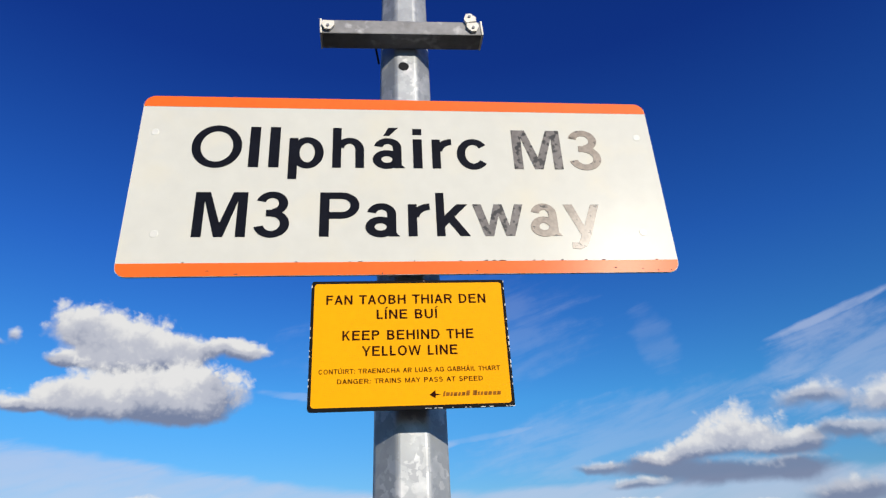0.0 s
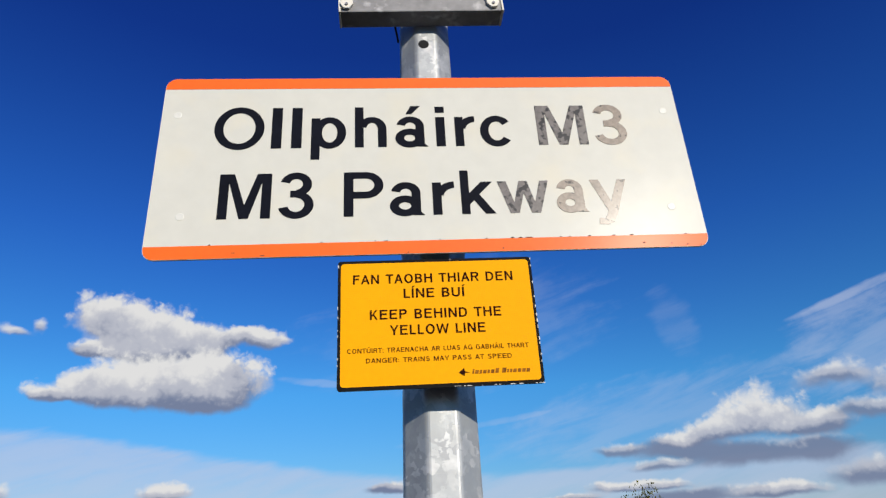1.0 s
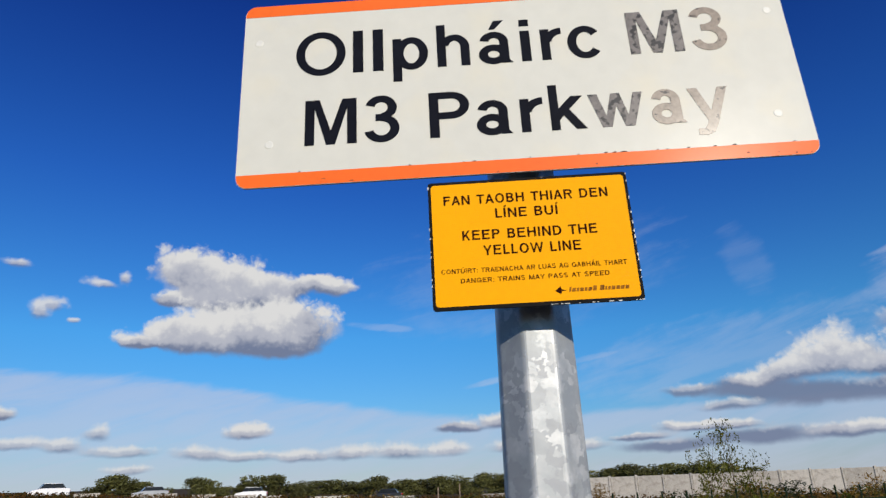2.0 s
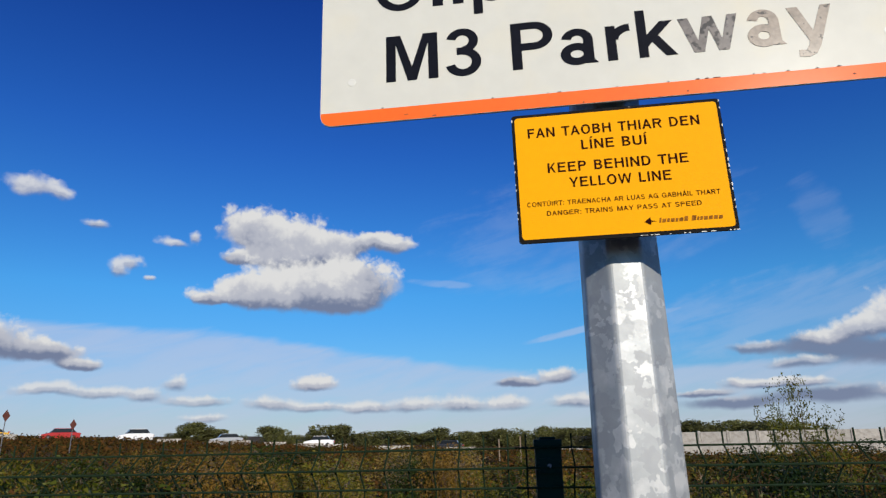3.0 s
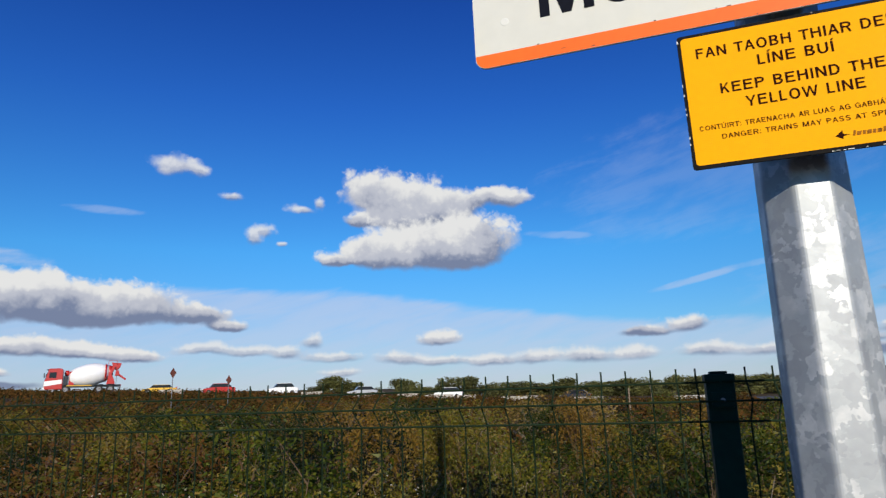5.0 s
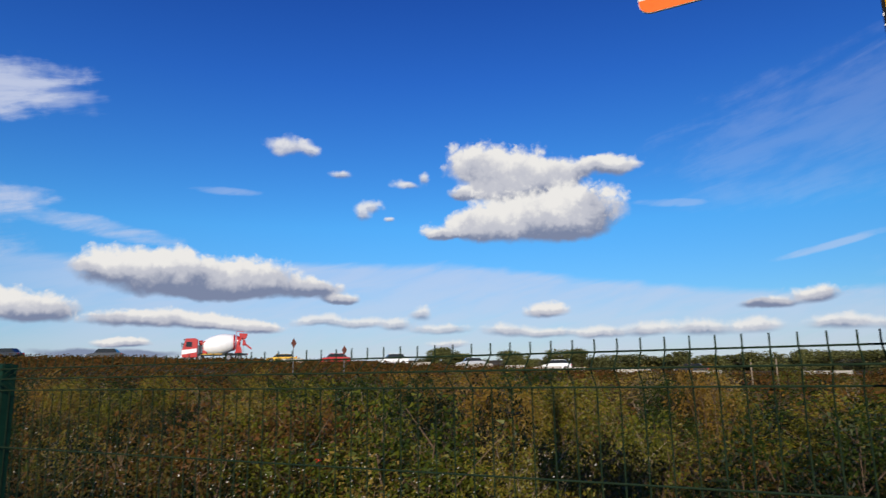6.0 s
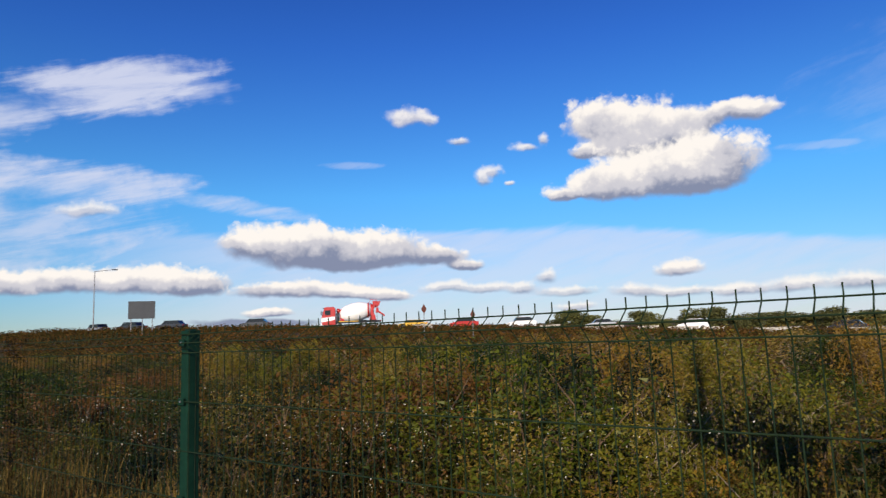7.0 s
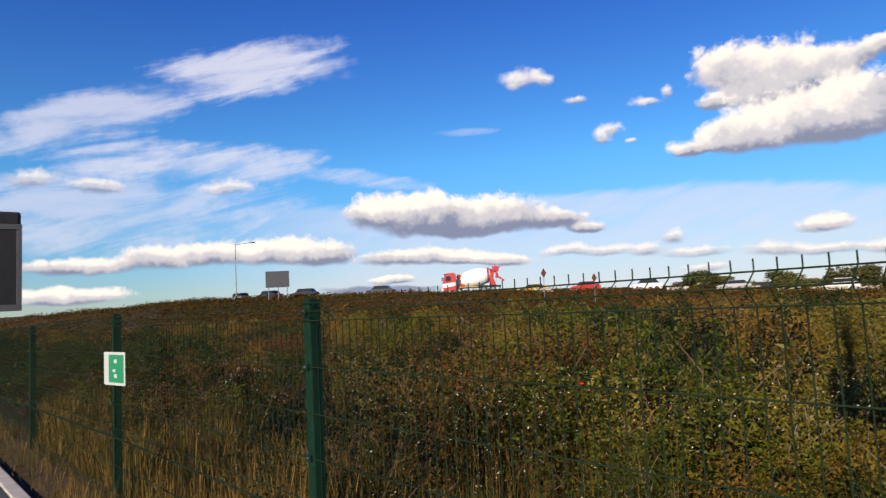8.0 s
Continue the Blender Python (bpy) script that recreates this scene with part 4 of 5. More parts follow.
def shrub_kind(seed, leaves, material, bark, leaf_size, spread, upright, blade=leaf_quad):
    """Stems and a crown of separate leafy heads with dark gaps between them, for a shrub one metre tall."""
    r = random.Random(seed)
    stems, verts, faces = bmesh.new(), [], []
    heads = []
    for i in range(12):
        a = i * 2.4 + r.uniform(-0.5, 0.5)
        foot = Vector((r.uniform(-0.08, 0.08), r.uniform(-0.08, 0.08), 0))
        out = spread * (0.15 + 0.8 * (i / 12) ** 0.7) * (1 - 0.4 * upright)
        tip = foot + Vector((math.cos(a) * out, math.sin(a) * out, r.uniform(0.72, 0.92) - 0.45 * (i / 12) ** 1.5 * (1 - 0.5 * upright)))
        mid_ = foot.lerp(tip, 0.5) + Vector((r.gauss(0, 0.03), r.gauss(0, 0.03), 0.04))
        tube(stems, foot, mid_, 0.008, 0.0055, 4, False)
        tube(stems, mid_, tip, 0.0055, 0.002, 4, False)
        size = r.uniform(0.10, 0.19)
        heads.append((tip, size))
        for k in range(4):
            q = mid_.lerp(tip, r.uniform(0.2, 1.0))
            side = q + Vector((r.gauss(0, 0.08), r.gauss(0, 0.08), r.uniform(0.05, 0.19)))
            tube(stems, q, side, 0.003, 0.0012, 3, False)
            heads.append((side, r.uniform(0.03, 0.07)))
        heads.append((mid_ + Vector((0, 0, 0.03)), 0.09))
    weights = [size ** 1.6 for _, size in heads]
    for (c, size) in r.choices(heads, weights, k=leaves):
        d = Vector((r.gauss(0, 1), r.gauss(0, 1), r.gauss(0, 1))).normalized()
        d.z *= 1.0 + 0.5 * upright
        p = c + d * size * (0.55 + 0.5 * r.random() ** 0.5)
        p.z = abs(p.z - 0.02) + 0.02
        blade(verts, faces, p, leaf_size * r.uniform(0.45, 1.3), r)
    return to_mesh("stem", stems, bark), mesh_of("crown", verts, faces, material)


def three_depths(seeds, material, bark, size, spread, upright):
    """The same plant at three grades of leaf: beside the fence, in the middle of the field and far off."""
    return [[shrub_kind(q, n, material, bark, size * k, spread, upright, blade) for q in seeds] for n, k, blade in ((4800, 1.0, leaf_quad), (4600, 1.15, leaf_blade), (1300, 1.9, leaf_quad))]


KINDS = {
    "willow": three_depths((1, 2, 3), LEAF, BARK, 0.0112, 0.52, 0.4),
    "bramble": three_depths((11, 12, 13), LEAF_DARK, BARK, 0.0118, 0.80, 0.0),
    "birch": three_depths((21, 22), LEAF_TAN, PALE_BARK, 0.0100, 0.38, 0.6),
}
LABELS = {"willow": ("olive-green willow scrub with thin brown stems", "shrub"), "bramble": ("low dark green bramble bush", "bush"), "birch": ("yellowing birch sapling with pale stems", "sapling")}


def shrub(kind, x, y, height, width):
    stems, crown = rng.choice(KINDS[kind][0 if y < 3.0 else 1 if y < 10.5 else 2])
    s = thing("bramble_bush" if kind == "bramble" else "birch_sapling" if kind == "birch" else "willow_shrub", None, *LABELS[kind], "scrub in the field")
    part("stem", stems, None, s)
    part("crown", crown, None, s)
    s.matrix_basis = pose(x, y, land(x, y) - 0.03, rng.uniform(-5, 5), rng.uniform(-5, 5), rng.uniform(0, 360))
    s.scale = (width, width, height)


def view_span(y):
    return -9.0 - 2.7 * y, 1.5 + 1.05 * y


for y0, y1, n in ((1.1, 3.0, 58), (3.0, 6.0, 80), (6.0, 11.0, 90), (11.0, 20.0, 96), (20.0, 34.0, 80)):
    for i in range(n):
        y = rng.uniform(y0, y1)
        a, b = view_span(y)
        x = a + (b - a) * (i + rng.random()) / n
        side = math.degrees(math.atan2(-x, y + 1.1))
        kind = rng.choices(("willow", "bramble", "birch"), (2, 7, 0.4) if side > 46 else (6, 3.0, 3.2))[0]
        top = {True: rng.uniform(0.25, 0.75), False: rng.uniform(0.75, 1.32)}[y < 3.0]
        if y > 11:
            top = rng.uniform(0.9, 1.42)
        if kind == "bramble":
            top *= 0.82
        h = top - land(x, y)
        shrub(kind, x, y, h, h * rng.uniform(0.8, 1.15) * (1.5 if y > 11 else 1.0))
for i in range(60):
    x, y = rng.uniform(-60, -9), 0.9 + 11 * rng.random() ** 1.5
    h = rng.uniform(0.7, 1.25) - land(x, y)
    shrub(rng.choices(("willow", "bramble"), (2, 3))[0], x, y, h, h * rng.uniform(1.0, 1.6))
for i in range(26):
    y = rng.uniform(5.5, 16)
    a, b = -2.0 - 1.7 * y, 1.0 + 0.9 * y
    x = rng.uniform(a, b)
    h = rng.uniform(1.35, 1.66) - land(x, y)
    shrub("willow", x, y, h, h * rng.uniform(0.5, 0.85))
for x, y, h, w in ((4.3, 9.9, 2.75, 1.3), (3.4, 8.6, 1.9, 1.6), (-7.5, 8.0, 2.1, 1.7), (-1.6, 5.2, 1.75, 1.4), (-5.0, 5.0, 1.9, 1.5), (-1.0, 2.2, 1.0, 0.9), (-1.35, 3.2, 1.35, 1.2), (-0.6, 2.9, 1.25, 1.1), (-0.1, 2.3, 0.95, 0.9), (-2.1, 2.6, 1.2, 1.1)):
    shrub("willow", x, y, h, w)


# near-black brambles in place of shaded gaps, and pale-stemmed birches among the scrub
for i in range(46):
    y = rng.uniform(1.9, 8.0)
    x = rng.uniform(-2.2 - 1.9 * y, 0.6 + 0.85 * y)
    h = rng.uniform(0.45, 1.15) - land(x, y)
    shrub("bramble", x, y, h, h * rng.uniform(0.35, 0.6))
for x, y, h in ((-1.02, 1.75, 1.30), (-0.86, 2.0, 1.15), (-0.35, 1.9, 1.25), (-2.0, 3.4, 1.6), (-2.6, 2.6, 1.3), (0.4, 2.6, 1.4), (-3.3, 4.0, 1.7), (1.3, 4.4, 1.75), (-1.5, 4.4, 1.7), (-4.6, 3.4, 1.5)):
    shrub("birch", x, y, h, h * 0.62)


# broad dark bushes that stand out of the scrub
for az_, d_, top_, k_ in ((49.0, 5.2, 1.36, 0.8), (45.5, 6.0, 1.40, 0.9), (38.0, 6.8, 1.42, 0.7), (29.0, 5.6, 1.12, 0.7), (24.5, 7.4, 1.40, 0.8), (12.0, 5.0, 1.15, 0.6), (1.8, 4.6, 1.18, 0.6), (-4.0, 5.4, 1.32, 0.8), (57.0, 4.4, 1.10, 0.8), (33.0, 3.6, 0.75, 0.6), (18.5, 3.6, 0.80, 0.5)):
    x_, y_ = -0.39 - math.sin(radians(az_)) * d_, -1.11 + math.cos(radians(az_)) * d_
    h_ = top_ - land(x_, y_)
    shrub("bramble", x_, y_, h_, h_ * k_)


def grass():
    r = random.Random(5)
    verts, faces = [], []
    for i in range(42000):
        y = 0.62 + 7.5 * r.random() ** 1.6
        a, b = view_span(y)
        x = r.uniform(a, b)
        h = r.uniform(0.25, 0.95) * (0.7 + 0.6 * noise.noise((x * 0.8, y * 0.8, 3)))
        z = land(x, y)
        lean, az_ = r.uniform(0.05, 0.5), r.uniform(0, math.tau)
        w = r.uniform(0.0025, 0.006)
        c, s = math.cos(az_), math.sin(az_)
        k = len(verts)
        verts += [(x - s * w, y + c * w, z), (x + s * w, y - c * w, z), (x + c * lean * h * 0.4 + s * w * 0.7, y + s * lean * h * 0.4 - c * w * 0.7, z + h * 0.62), (x + c * lean * h * 0.4 - s * w * 0.7, y + s * lean * h * 0.4 + c * w * 0.7, z + h * 0.62), (x + c * lean * h, y + s * lean * h, z + h)]
        faces += [(k, k + 1, k + 2, k + 3), (k + 3, k + 2, k + 4)]
    for i in range(3200):
        y = r.uniform(0.05, 0.62)
        x = r.uniform(-16, 1.5) if i % 3 else r.uniform(-7, -1.5)
        h = r.uniform(0.08, 0.34) * (0.8 + 0.6 * noise.noise((x, y * 2, 8)))
        lean, az_, w = r.uniform(0.1, 0.7), r.uniform(0, math.tau), r.uniform(0.002, 0.004)
        c, s = math.cos(az_), math.sin(az_)
        k = len(verts)
        verts += [(x - s * w, y + c * w, -0.045), (x + s * w, y - c * w, -0.045), (x + c * lean * h, y + s * lean * h, h - 0.045)]
        faces.append((k, k + 1, k + 2))
    for i in range(9000):
        y = r.uniform(1.2, 3.8)
        x = r.uniform(-4.8, 0.8)
        if noise.noise((x * 0.9, y * 0.9, 21)) < 0.0:
            continue
        h = r.uniform(0.7, 1.4)
        lean, az_, w = r.uniform(0.03, 0.3), r.uniform(0, math.tau), r.uniform(0.002, 0.0045)
        c, s, z = math.cos(az_), math.sin(az_), land(x, y)
        k = len(verts)
        verts += [(x - s * w, y + c * w, z), (x + s * w, y - c * w, z), (x + c * lean * h, y + s * lean * h, z + h)]
        faces.append((k, k + 1, k + 2))
    for i in range(5200):
        y = r.uniform(0.62, 2.0)
        x = r.uniform(-2.8, 1.2)
        h = r.uniform(0.45, 1.0) * (0.8 + 0.5 * noise.noise((x * 1.5, y * 1.5, 31)))
        lean, az_, w = r.uniform(0.05, 0.4), r.uniform(0, math.tau), r.uniform(0.002, 0.005)
        c, s, z = math.cos(az_), math.sin(az_), land(x, y)
        k = len(verts)
        verts += [(x - s * w, y + c * w, z), (x + s * w, y - c * w, z), (x + c * lean * h, y + s * lean * h, z + h)]
        faces.append((k, k + 1, k + 2))
    tagged(new("grass", mesh_of("grass", verts, faces, STRAW)), "tall dry straw-coloured grass among the scrub", "grass", kind="stuff")


def scatter(name, n, material, y0, y1, size, top, label, category, seed, cluster=8, span=None, low=0.05):
    """Loose tufts of leaves over a stretch of the field, as one mesh."""
    r = random.Random(seed)
    verts, faces = [], []
    for i in range(n):
        y = y0 + (y1 - y0) * r.random() ** 0.8
        a, b = span or view_span(y)
        x = r.uniform(max(a, -130), min(b, 75))
        z = land(x, y)
        h = top * r.uniform(0.4, 1.0) * (0.75 + 0.7 * noise.noise((x * 0.09, y * 0.2, seed)))
        sp = size * 2.4
        for k in range(cluster):
            leaf_quad(verts, faces, Vector((x + r.gauss(0, sp), y + r.gauss(0, sp), z + h * r.uniform(low, 1.0))), size * r.uniform(0.6, 1.3), r)
    tagged(new(name, mesh_of(name, verts, faces, material)), label, category, kind="stuff")


grass()
# undergrowth colour is dark enough to stand for shade between the shrubs
scatter("undergrowth", 9000, LEAF_DARK, 0.9, 14, 0.035, 0.75, "green undergrowth between the shrubs, darkened as if in shade", "undergrowth", 3, 9)
scatter("heath", 9000, RUST, 12, 60, 0.12, 1.05, "rust-brown heath and dead weeds", "heath", 4, 8)
scatter("far_scrub", 5000, RUST, 45, 94, 0.2, 0.9, "rust-brown scrub below the road", "scrub", 6, 8)
scatter("seed_heads", 420, SEED, 1.2, 6, 0.007, 1.05, "pale fluffy seed heads on the brambles", "seed heads", 9, 6)


def bramble_flowers():
    r = random.Random(19)
    verts, faces = [], []
    for i in range(150):
        c = Vector((r.uniform(-7.5, -1.2), r.uniform(0.9, 2.3), 0.0))
        c.z = r.uniform(0.35, 1.12) if i % 3 else r.uniform(0.85, 1.1)
        for k in range(r.randrange(3, 14)):
            leaf_quad(verts, faces, c + Vector((r.gauss(0, 0.15), r.gauss(0, 0.1), r.gauss(0, 0.06))), r.uniform(0.003, 0.0075), r)
    tagged(new("bramble_flowers", mesh_of("bramble_flowers", verts, faces, SEED)), "pale dried bramble flowers beside the fence", "seed heads", kind="stuff")


bramble_flowers()


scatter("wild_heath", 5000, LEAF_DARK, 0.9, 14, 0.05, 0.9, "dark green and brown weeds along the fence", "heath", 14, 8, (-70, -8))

scatter("far_heath", 5000, RUST, 3, 42, 0.14, 0.8, "rust-brown weeds on the rising field", "heath", 24, 7, (-130, -26))


def roadside():
    r = random.Random(33)
    verts, faces = [], []
    for i in range(5200):
        x = r.uniform(-125, 12)
        y = road_y(x) - r.uniform(6.6, 13)
        z = land(x, y)
        h = r.uniform(0.5, 1.3) * (0.8 + 0.6 * noise.noise((x * 0.2, 2, 5)))
        for k in range(7):
            leaf_quad(verts, faces, Vector((x + r.gauss(0, 0.3), y + r.gauss(0, 0.3), z + h * r.uniform(0, 1))), 0.14 * r.uniform(0.6, 1.3), r)
    tagged(new("roadside_scrub", mesh_of("roadside_scrub", verts, faces, RUST)), "rust-brown scrub along the road verge", "scrub", kind="stuff")


roadside()

poppy = thing("red_flower", pose(-3.6, 3.1, land(-3.6, 3.1)), "single red flower on a thin stem", "flower")
bm = tube(bmesh.new(), (0, 0, 0), (0.02, 0, 1.42), 0.003, 0.002, 5)
part("stem", bm, BARK, poppy)
vv, ff = [], []
for i in range(9):
    leaf_quad(vv, ff, Vector((0.02 + rng.gauss(0, 0.012), rng.gauss(0, 0.012), 1.42 + rng.gauss(0, 0.012))), 0.026, rng)
part("petals", mesh_of("petals", vv, ff, POPPY), None, poppy, "red petals")


def tree_kind(seed, leaves, wide):
    """A round-headed field tree, one metre tall, seen from afar."""
    r = random.Random(seed)
    trunk, verts, faces = bmesh.new(), [], []
    tube(trunk, (0, 0, 0), (0.01, 0, 0.35), 0.03, 0.02, 7)
    heads = []
    for i in range(13):
        a = r.uniform(0, math.tau)
        c = Vector((math.cos(a) * wide * r.uniform(0.1, 0.62), math.sin(a) * wide * r.uniform(0.1, 0.62), r.uniform(0.12, 0.80)))
        tube(trunk, (0.01, 0, 0.3), c, 0.014, 0.004, 5)
        heads.append((c, r.uniform(0.19, 0.29)))
    for i in range(leaves):
        c, rad = r.choice(heads)
        d = Vector((r.gauss(0, 1), r.gauss(0, 1), r.gauss(0, 0.85))).normalized() * rad * r.uniform(0.55, 1.05)
        leaf_quad(verts, faces, c + d, 0.036 * r.uniform(0.6, 1.3), r)
    return to_mesh("trunk", trunk, BARK), mesh_of("crown", verts, faces, TREE_LEAF)


TREES = [tree_kind(s, 3600, w) for s, w in ((31, 0.55), (32, 0.75), (33, 0.45))]


def tree(az_deg, dist, top, wide, k, label="round-headed dark green field tree beyond the road"):
    a = radians(az_deg)
    x, y = -math.sin(a) * dist, -1.1 + math.cos(a) * dist
    z = road_height(x) - 0.5
    t_ = thing("tree", None, label, "tree", "trees beyond the road")
    part("trunk", TREES[k][0], None, t_)
    part("crown", TREES[k][1], None, t_)
    t_.matrix_basis = pose(x, y, z, 0, 0, az_deg * 37 % 360)
    t_.scale = (wide, wide, (top - z) * 1.15)


def top_at(elev, dist):
    return 1.57 + math.tan(radians(elev)) * dist


for az_, e_, w_, k_ in ((15.9, 1.0, 6.5, 1), (14.6, 0.95, 6.0, 0), (17.4, 0.6, 4.0, 0), (13.2, 0.55, 4.5, 2), (20.9, 1.0, 5.5, 0), (20.0, 1.0, 5.0, 2), (27.0, 1.35, 6.0, 0), (25.9, 1.2, 5.5, 2), (24.7, 0.9, 5.0, 1), (28.0, 0.7, 4.0, 1), (23.2, 0.45, 3.5, 2), (19.0, 0.35, 3.5, 1)):
    tree(az_, 125, top_at(e_, 125), w_, k_)
for i in range(25):
    az_ = 12.5 - i * 1.45 + rng.uniform(-0.4, 0.4)
    tree(az_, 150 + rng.uniform(-8, 14), top_at(rng.uniform(0.25, 0.6) + (0.22 if az_ < -13 else 0.0), 150), rng.uniform(6, 11), rng.randrange(3), "dark green hedgerow tree on the skyline")

# ---- concrete wall, barriers and signs by the road ----
wall = thing("concrete_wall", None, "pale precast concrete panel wall beyond the field", "wall", kind="structure")
bm = boxes((-1.16, 1.16, -0.08, 0.08, 0, 2.15), bevel=0.02)
PANEL = to_mesh("wall_panel", bm, CONCRETE)
PILLAR = to_mesh("wall_post", boxes((-0.1, 0.1, -0.14, 0.14, 0, 2.25), bevel=0.015), CONCRETE)
for i in range(-2, 17):
    x = 17.6 + i * 2.42
    y = 66.6 - i * 0.85
    part("wall_panel", PANEL, None, wall, at=pose(x + 1.21, y - 0.42, -0.55, 0, 0, -19.3))
    part("wall_post", PILLAR, None, wall, at=pose(x, y, -0.55, 0, 0, -19.3))


def barrier(x, length):
    z = road_height(x) + 0.03
    y = road_y(x) - 5.5
    turn = math.degrees(math.atan2(road_y(x + 1) - road_y(x - 1), 2))
    b = thing("road_barrier", pose(x, y, z, 0, 0, turn), "pale concrete road barrier", "barrier", "barriers along the road")
    bm = bmesh.new()
    prism(bm, [(-0.28, 0), (0.28, 0), (0.26, 0.1), (0.12, 0.28), (0.09, 0.62), (-0.09, 0.62), (-0.12, 0.28), (-0.26, 0.1)], -length / 2, length / 2)
    part("segment", bm, CONCRETE, b, at=pose(0, 0, 0, 0, 0, 90))


for x in (-60, -46, -39.5, -34, -29.5, -25.5, -17.5, -8.0, 6):
    barrier(x, rng.choice((3.0, 4.2, 5.5)))


def at_az(az_deg, dist):
    a = radians(az_deg)
    return -0.4 - math.sin(a) * dist, -1.15 + math.cos(a) * dist


x_, y_ = at_az(62.6, 90)
sign_b = thing("road_sign", pose(x_, y_, 1.6, 0, 0, 62), "large grey back of a road direction sign on three posts", "road sign")
part("panel", boxes((-1.55, 1.55, -0.06, 0.0, 3.1, 5.3), bevel=0.03), SIGN_BACK, sign_b)
for q in (-1.2, 0.1, 1.25):
    part("post", boxes((q - 0.06, q + 0.06, 0.01, 0.13, 0, 5.2), bevel=0.01), STEEL, sign_b)
x_, y_ = at_az(66.0, 110)
street = thing("street_lamp", pose(x_, y_, 1.8, 0, 0, 66), "tall thin grey street lamp with one arm", "street lamp")
bm = tube(bmesh.new(), (0, 0, 0), (0, 0, 10.9), 0.10, 0.06, 8)
part("mast", bm, STEEL, street)
bm = tube(bmesh.new(), (0, 0, 10.85), (2.4, 0, 11.15), 0.05, 0.04, 6)
part("arm", bm, STEEL, street)
part("lantern", boxes((2.3, 3.1, -0.14, 0.14, 11.08, 11.24), bevel=0.04), SIGN_BACK, street)


def diamond(az_deg, dist, elev):
    x, y = at_az(az_deg, dist)
    z0 = land(x, y)
    z1 = top_at(elev, dist)
    d = thing("diamond_sign", pose(x, y, z0, 0, 0, az_deg + 25), "dull red-brown diamond road sign on a thin post", "road sign", "diamond signs")
    bm = bmesh.new()
    prism(bm, [(0, z1 - z0 - 0.46), (0.28, z1 - z0), (0, z1 - z0 + 0.46), (-0.28, z1 - z0)], -0.02, 0.02)
    part("plate", bm, RUST_SIGN, d)
    bm = tube(bmesh.new(), (0, 0.05, 0), (0, 0.05, z1 - z0 - 0.1), 0.035, n=6)
    part("post", bm, STEEL, d)


diamond(39.3, 62, 2.1)
diamond(35.0, 66, 1.45)

# thin timber stakes in the field
for az_, d_, e_ in ((1.2, 46, -0.2), (-0.6, 46, 0.0)):
    x_, y_ = at_az(az_, d_)
    h_ = top_at(e_, d_) - land(x_, y_)
    s_ = thing("timber_stake", pose(x_, y_, land(x_, y_)), "pale thin timber stake in the field", "stake", "stakes in the field")
    part("shaft", boxes((-0.04, 0.04, -0.04, 0.04, 0, h_), bevel=0.01), PALE_BARK, s_)


# ---- vehicles ----
def wheel(parent, x, y, r, w):
    bm = bmesh.new()
    tube(bm, (x, y - w / 2, r), (x, y + w / 2, r), r, n=18)
    t_ = part("wheel", bm, TYRE, parent)
    bm = bmesh.new()
    tube(bm, (x, y - w / 2 - 0.01, r), (x, y + w / 2 + 0.01, r), r * 0.55, n=12)
    part("rim", bm, STEEL, t_, "grey steel rim")


def side_body(outline, half, bevel):
    bm = bmesh.new()
    prism(bm, outline, -half, half)
    bmesh.ops.bevel(bm, geom=bm.edges[:], offset=bevel, segments=2, affect="EDGES", profile=0.5)
    return bm


def car(x, side, paint, label, tall=1.0, van=False, heading=0.0):
    """A car or van that stands on the road; its nose points to -x."""
    z = road_height(x) + 0.03
    turn = math.degrees(math.atan2(road_y(x + 1) - road_y(x - 1), 2))
    c = thing("van" if van else "car", pose(x, road_y(x) + side, z, 0, 0, turn + heading), label, "van" if van else "car", "traffic on the road")
    if van:
        body = [(-2.5, 0.3), (2.5, 0.3), (2.5, 2.2), (-1.2, 2.2), (-1.9, 1.2), (-2.5, 1.0)]
        glass = [(-1.75, 1.25), (-0.9, 1.25), (-0.9, 1.95), (-1.25, 1.95)]
        part("body", side_body(body, 0.95, 0.06), paint, c)
    else:
        part("body", side_body([(-2.15, 0.28), (2.15, 0.28), (2.2, 0.9 * tall), (1.6, 0.98 * tall), (-0.9, 0.98 * tall), (-2.05, 0.78 * tall)], 0.88, 0.08), paint, c)
        part("roof", side_body([(-0.75, 1.42 * tall), (1.25, 1.42 * tall), (1.3, 1.47 * tall), (-0.7, 1.48 * tall)], 0.70, 0.02), paint, c)
        glass = [(-1.15, 0.96 * tall), (1.75, 0.96 * tall), (1.3, 1.43 * tall), (-0.7, 1.43 * tall)]
    part("window", side_body(glass, 0.76 if not van else 0.97, 0.02), GLASS_DARK, c, "dark tinted glass")
    for q in (-1.35, 1.35):
        for s in (-0.8, 0.8):
            wheel(c, q, s, 0.33, 0.22)
    for s in (-0.6, 0.6):
        part("headlight", boxes((-2.2, -2.1, s - 0.15, s + 0.15, 0.6, 0.74), bevel=0.02), LIGHT_LENS, c, "clear headlight")
        part("tail_light", boxes((2.14, 2.24, s - 0.15, s + 0.15, 0.7, 0.86), bevel=0.02), TAIL_LENS, c, "red tail light")


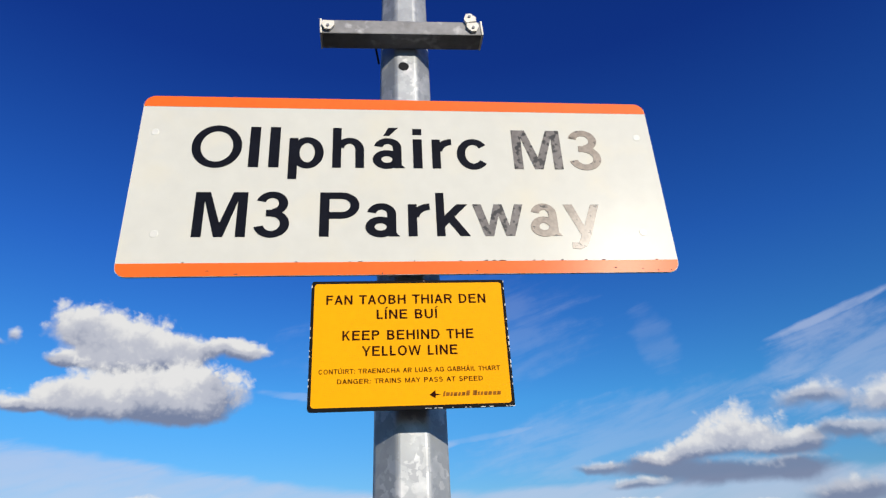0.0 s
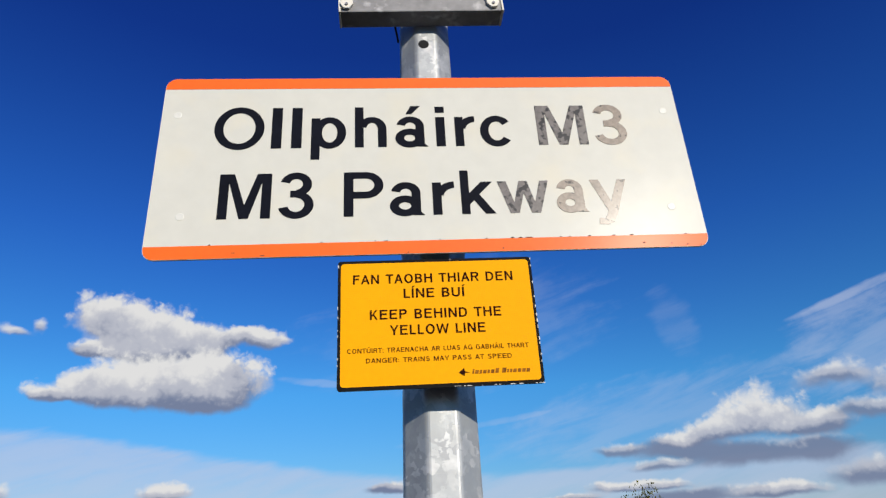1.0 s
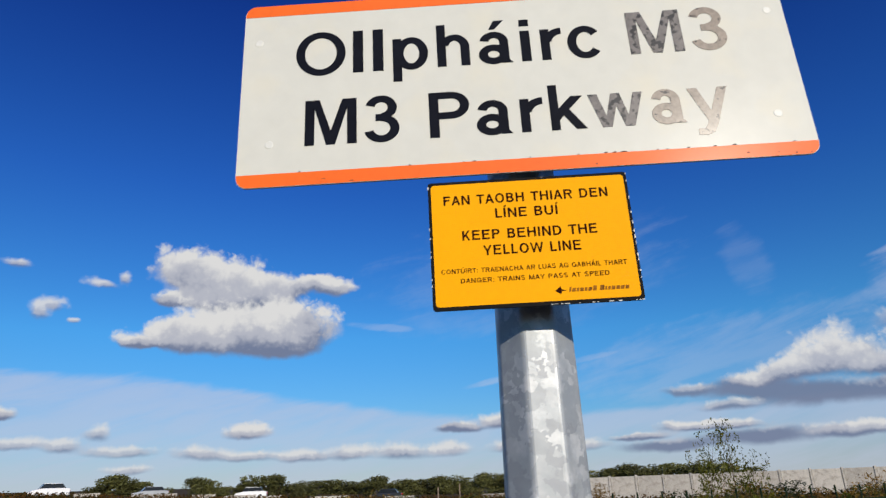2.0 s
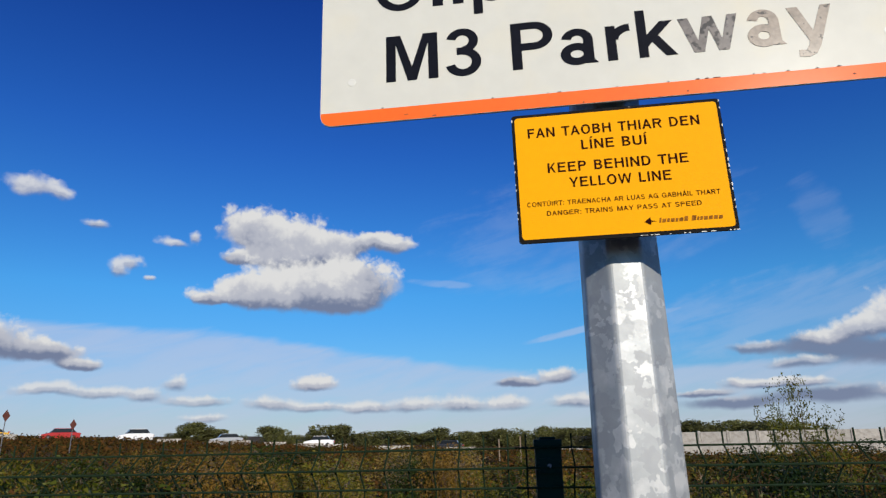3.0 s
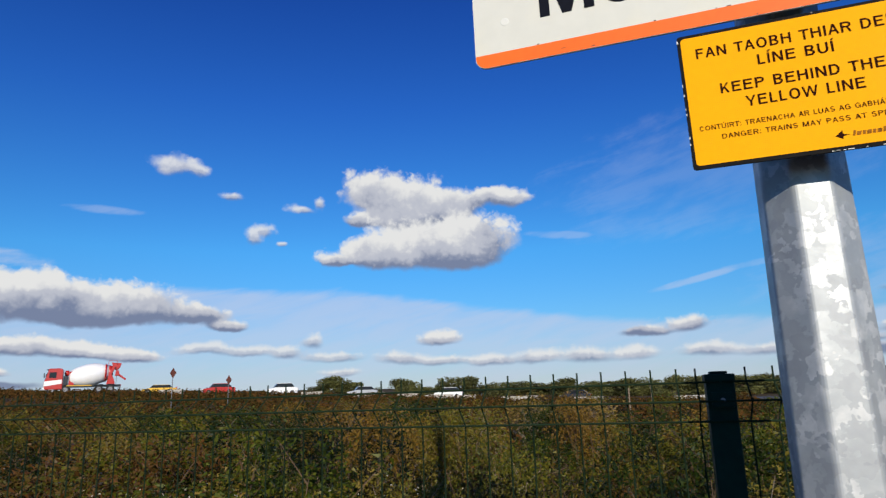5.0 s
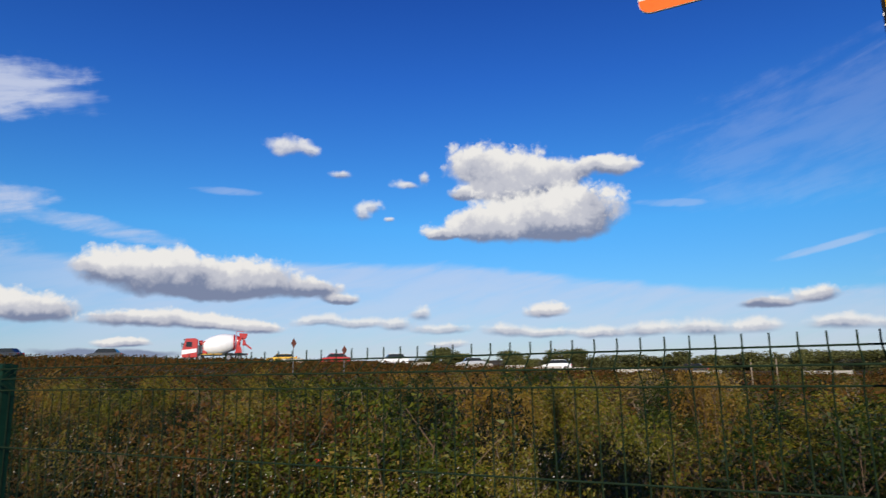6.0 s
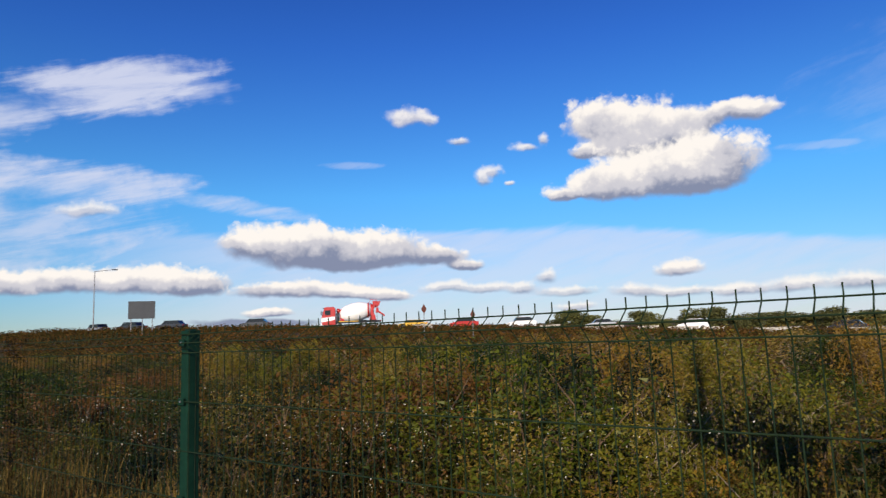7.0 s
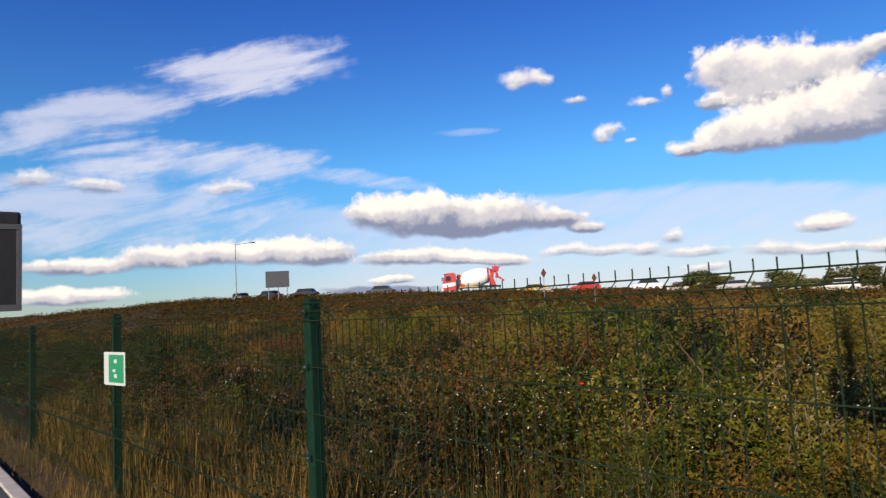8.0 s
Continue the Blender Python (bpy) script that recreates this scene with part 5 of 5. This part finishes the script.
def turned_shell(profile, axis_z, tilt, n=28):
    """A shell of revolution along x; profile: place along the axis and radius."""
    bm = bmesh.new()
    rings = [[bm.verts.new((q, rad * math.cos(i * math.tau / n), axis_z + tilt * q + rad * math.sin(i * math.tau / n))) for i in range(n)] for q, rad in profile]
    for a, b in zip(rings, rings[1:]):
        for i in range(n):
            bm.faces.new((a[i], a[(i + 1) % n], b[(i + 1) % n], b[i]))
    bm.faces.new(rings[0][::-1])
    bm.faces.new(rings[-1])
    bmesh.ops.recalc_face_normals(bm, faces=bm.faces[:])
    return bm


def mixer(x):
    z = road_height(x) + 0.03
    turn = math.degrees(math.atan2(road_y(x + 1) - road_y(x - 1), 2))
    m = thing("concrete_mixer_truck", pose(x, road_y(x) - 2.5, z, 0, 0, turn), "red concrete mixer truck with a white drum", "truck")
    cab = part("cab", side_body([(-4.35, 0.55), (-2.35, 0.55), (-2.35, 2.95), (-2.7, 3.15), (-3.9, 3.1), (-4.2, 2.0), (-4.38, 1.5)], 1.2, 0.08), RED, m)
    bm = bmesh.new()
    prism(bm, [(-4.34, 0.95), (-2.45, 1.25), (-2.45, 1.75), (-4.34, 1.55)], -1.225, 1.225)
    part("stripe", bm, WHITE, cab, "white slanting band round the cab")
    part("window", boxes((-3.85, -3.05, -1.225, 1.225, 1.95, 2.65), bevel=0.03), GLASS_DARK, cab, "dark cab window")
    part("windscreen", side_body([(-4.26, 1.9), (-4.16, 1.9), (-3.90, 2.85), (-4.0, 2.85)], 1.05, 0.01), GLASS_DARK, cab, "dark windscreen")
    part("bumper", boxes((-4.45, -4.2, -1.2, 1.2, 0.45, 0.85), bevel=0.05), WHITE, cab, "white front bumper")
    for s in (-1, 1):
        part("mirror", boxes((-4.40, -4.28, s * 1.40 - 0.12, s * 1.40 + 0.12, 1.95, 2.55), bevel=0.03), BLACK_CAR, cab, "black wing mirror")
    part("sun_visor", boxes((-4.15, -3.85, -1.1, 1.1, 2.92, 3.02), bevel=0.02), BLACK_CAR, cab)
    part("chassis", boxes((-4.0, 4.2, -0.5, 0.5, 0.75, 1.05), bevel=0.03), BLACK_CAR, m)
    part("side_guard", boxes((-1.9, 0.9, -1.18, -1.10, 0.92, 1.02), (-1.9, 0.9, 1.10, 1.18, 0.92, 1.02), bevel=0.02), YELLOW_CAR, m, "yellow side guard rails")
    part("water_tank", turned_shell([(-2.25, 0.1), (-2.2, 0.34), (-1.75, 0.34), (-1.7, 0.1)], 2.55, 0.0, 16), RED, m, "small red water tank", smooth=True)
    part("engine_stack", boxes((-2.28, -1.8, -1.0, 1.0, 1.05, 2.2), bevel=0.06), BLACK_CAR, m)
    part("front_stand", side_body([(-1.75, 1.05), (-1.1, 1.05), (-1.25, 2.75), (-1.65, 2.75)], 0.7, 0.05), RED, m, "red drum stand")
    part("drum", turned_shell([(-1.75, 0.45), (-1.6, 0.85), (-0.9, 1.18), (0.1, 1.40), (1.0, 1.42), (1.9, 1.22), (2.7, 0.92)], 2.25, 0.13), WHITE, m, "white mixing drum", smooth=True)
    part("drum_mouth", turned_shell([(2.7, 0.93), (3.0, 0.80), (3.15, 0.62), (3.2, 0.35)], 2.25, 0.13), RED, m, "red mouth of the drum", smooth=True)
    part("drum_ring", turned_shell([(2.28, 1.10), (2.28, 1.17), (2.46, 1.10), (2.46, 1.02)], 2.25, 0.13), RED, m, "red roller ring")
    for s in (-0.85, 0.85):
        part("rear_strut", side_body([(2.5, 1.05), (3.5, 1.05), (3.35, 1.7), (3.05, 2.3), (3.45, 3.3), (3.2, 3.45), (2.75, 2.4)], 0.06, 0.02), RED, m, "red rear frame plate", at=pose(0, s, 0))
    part("hopper", side_body([(3.1, 3.15), (3.55, 2.85), (4.0, 3.2), (4.15, 3.75), (3.0, 3.85)], 0.6, 0.05), RED, m, "red loading hopper")
    part("guard_rail", boxes((2.6, 3.6, -0.75, -0.70, 4.02, 4.07), (2.6, 2.65, -0.75, -0.70, 3.5, 4.07), (3.55, 3.6, -0.75, -0.70, 3.6, 4.07)), RED, m)
    part("collector", side_body([(3.45, 2.1), (3.95, 2.2), (3.85, 2.9), (3.5, 2.8)], 0.45, 0.04), RED, m, "red discharge collector")
    part("chute", side_body([(3.7, 2.25), (4.7, 1.55), (4.78, 1.75), (3.8, 2.5)], 0.28, 0.03), RED, m, "red discharge chute")
    part("ladder", boxes((3.62, 3.66, 0.72, 0.76, 1.1, 3.4), (3.62, 3.66, 1.05, 1.09, 1.1, 3.4), *((3.62, 3.66, 0.76, 1.05, q, q + 0.04) for q in (1.4, 1.8, 2.2, 2.6, 3.0))), STEEL, m)
    for q in (-3.5, -2.0, 1.7, 3.0):
        for s in (-1.0, 1.0):
            wheel(m, q, s, 0.5, 0.32)
    for q in (1.7, 3.0):
        part("mudguard", side_body([(q - 0.6, 0.95), (q - 0.4, 1.10), (q + 0.4, 1.10), (q + 0.6, 0.95), (q + 0.4, 1.04), (q - 0.4, 1.04)], 1.2, 0.005), BLACK_CAR, m)
    part("tail_light", boxes((4.18, 4.24, -1.0, -0.6, 0.85, 1.02), bevel=0.01), TAIL_LENS, m, "red tail light")


mixer(-68.8)
car(-62.5, -2.5, YELLOW_CAR, "yellow car half hidden by scrub", 0.8)
car(-57, -2.5, RED, "red hatchback on the road")
car(-50.5, -2.5, WHITE, "white estate car on the road", 1.15)
car(-41, -2.5, SILVER, "silver car on the road")
car(-29, -2.5, WHITE, "white estate car on the road", 1.1)
car(-10.0, -2.5, BLACK_CAR, "dark car on the road")
car(-80, -1.0, BLACK_CAR, "dark car on the climbing road")
car(-90, -1.0, BLACK_CAR, "dark car beside the road sign")
car(-96, -1.0, BLACK_CAR, "dark car on the climbing road")
car(-103, -1.0, SILVER, "silver car on the climbing road")

# dark notice case at the platform end
x_, y_ = at_az(82.6, 4.3)
case = thing("notice_case", pose(x_, y_, 0, 0, 0, 84), "dark grey notice case on a platform post", "notice case")
part("case", boxes((-0.30, 0.12, -0.05, 0.05, 1.62, 2.16), bevel=0.015), CASE_DARK, case)
part("frame", boxes((-0.30, 0.125, -0.056, -0.051, 2.06, 2.09), (-0.30, 0.125, -0.056, -0.051, 1.615, 1.65), (0.10, 0.125, -0.056, -0.051, 1.65, 2.06), bevel=0.002), SIGN_BACK, case)
part("post", boxes((-0.16, -0.08, -0.04, 0.04, 0.0, 1.62), bevel=0.01), STEEL, case)
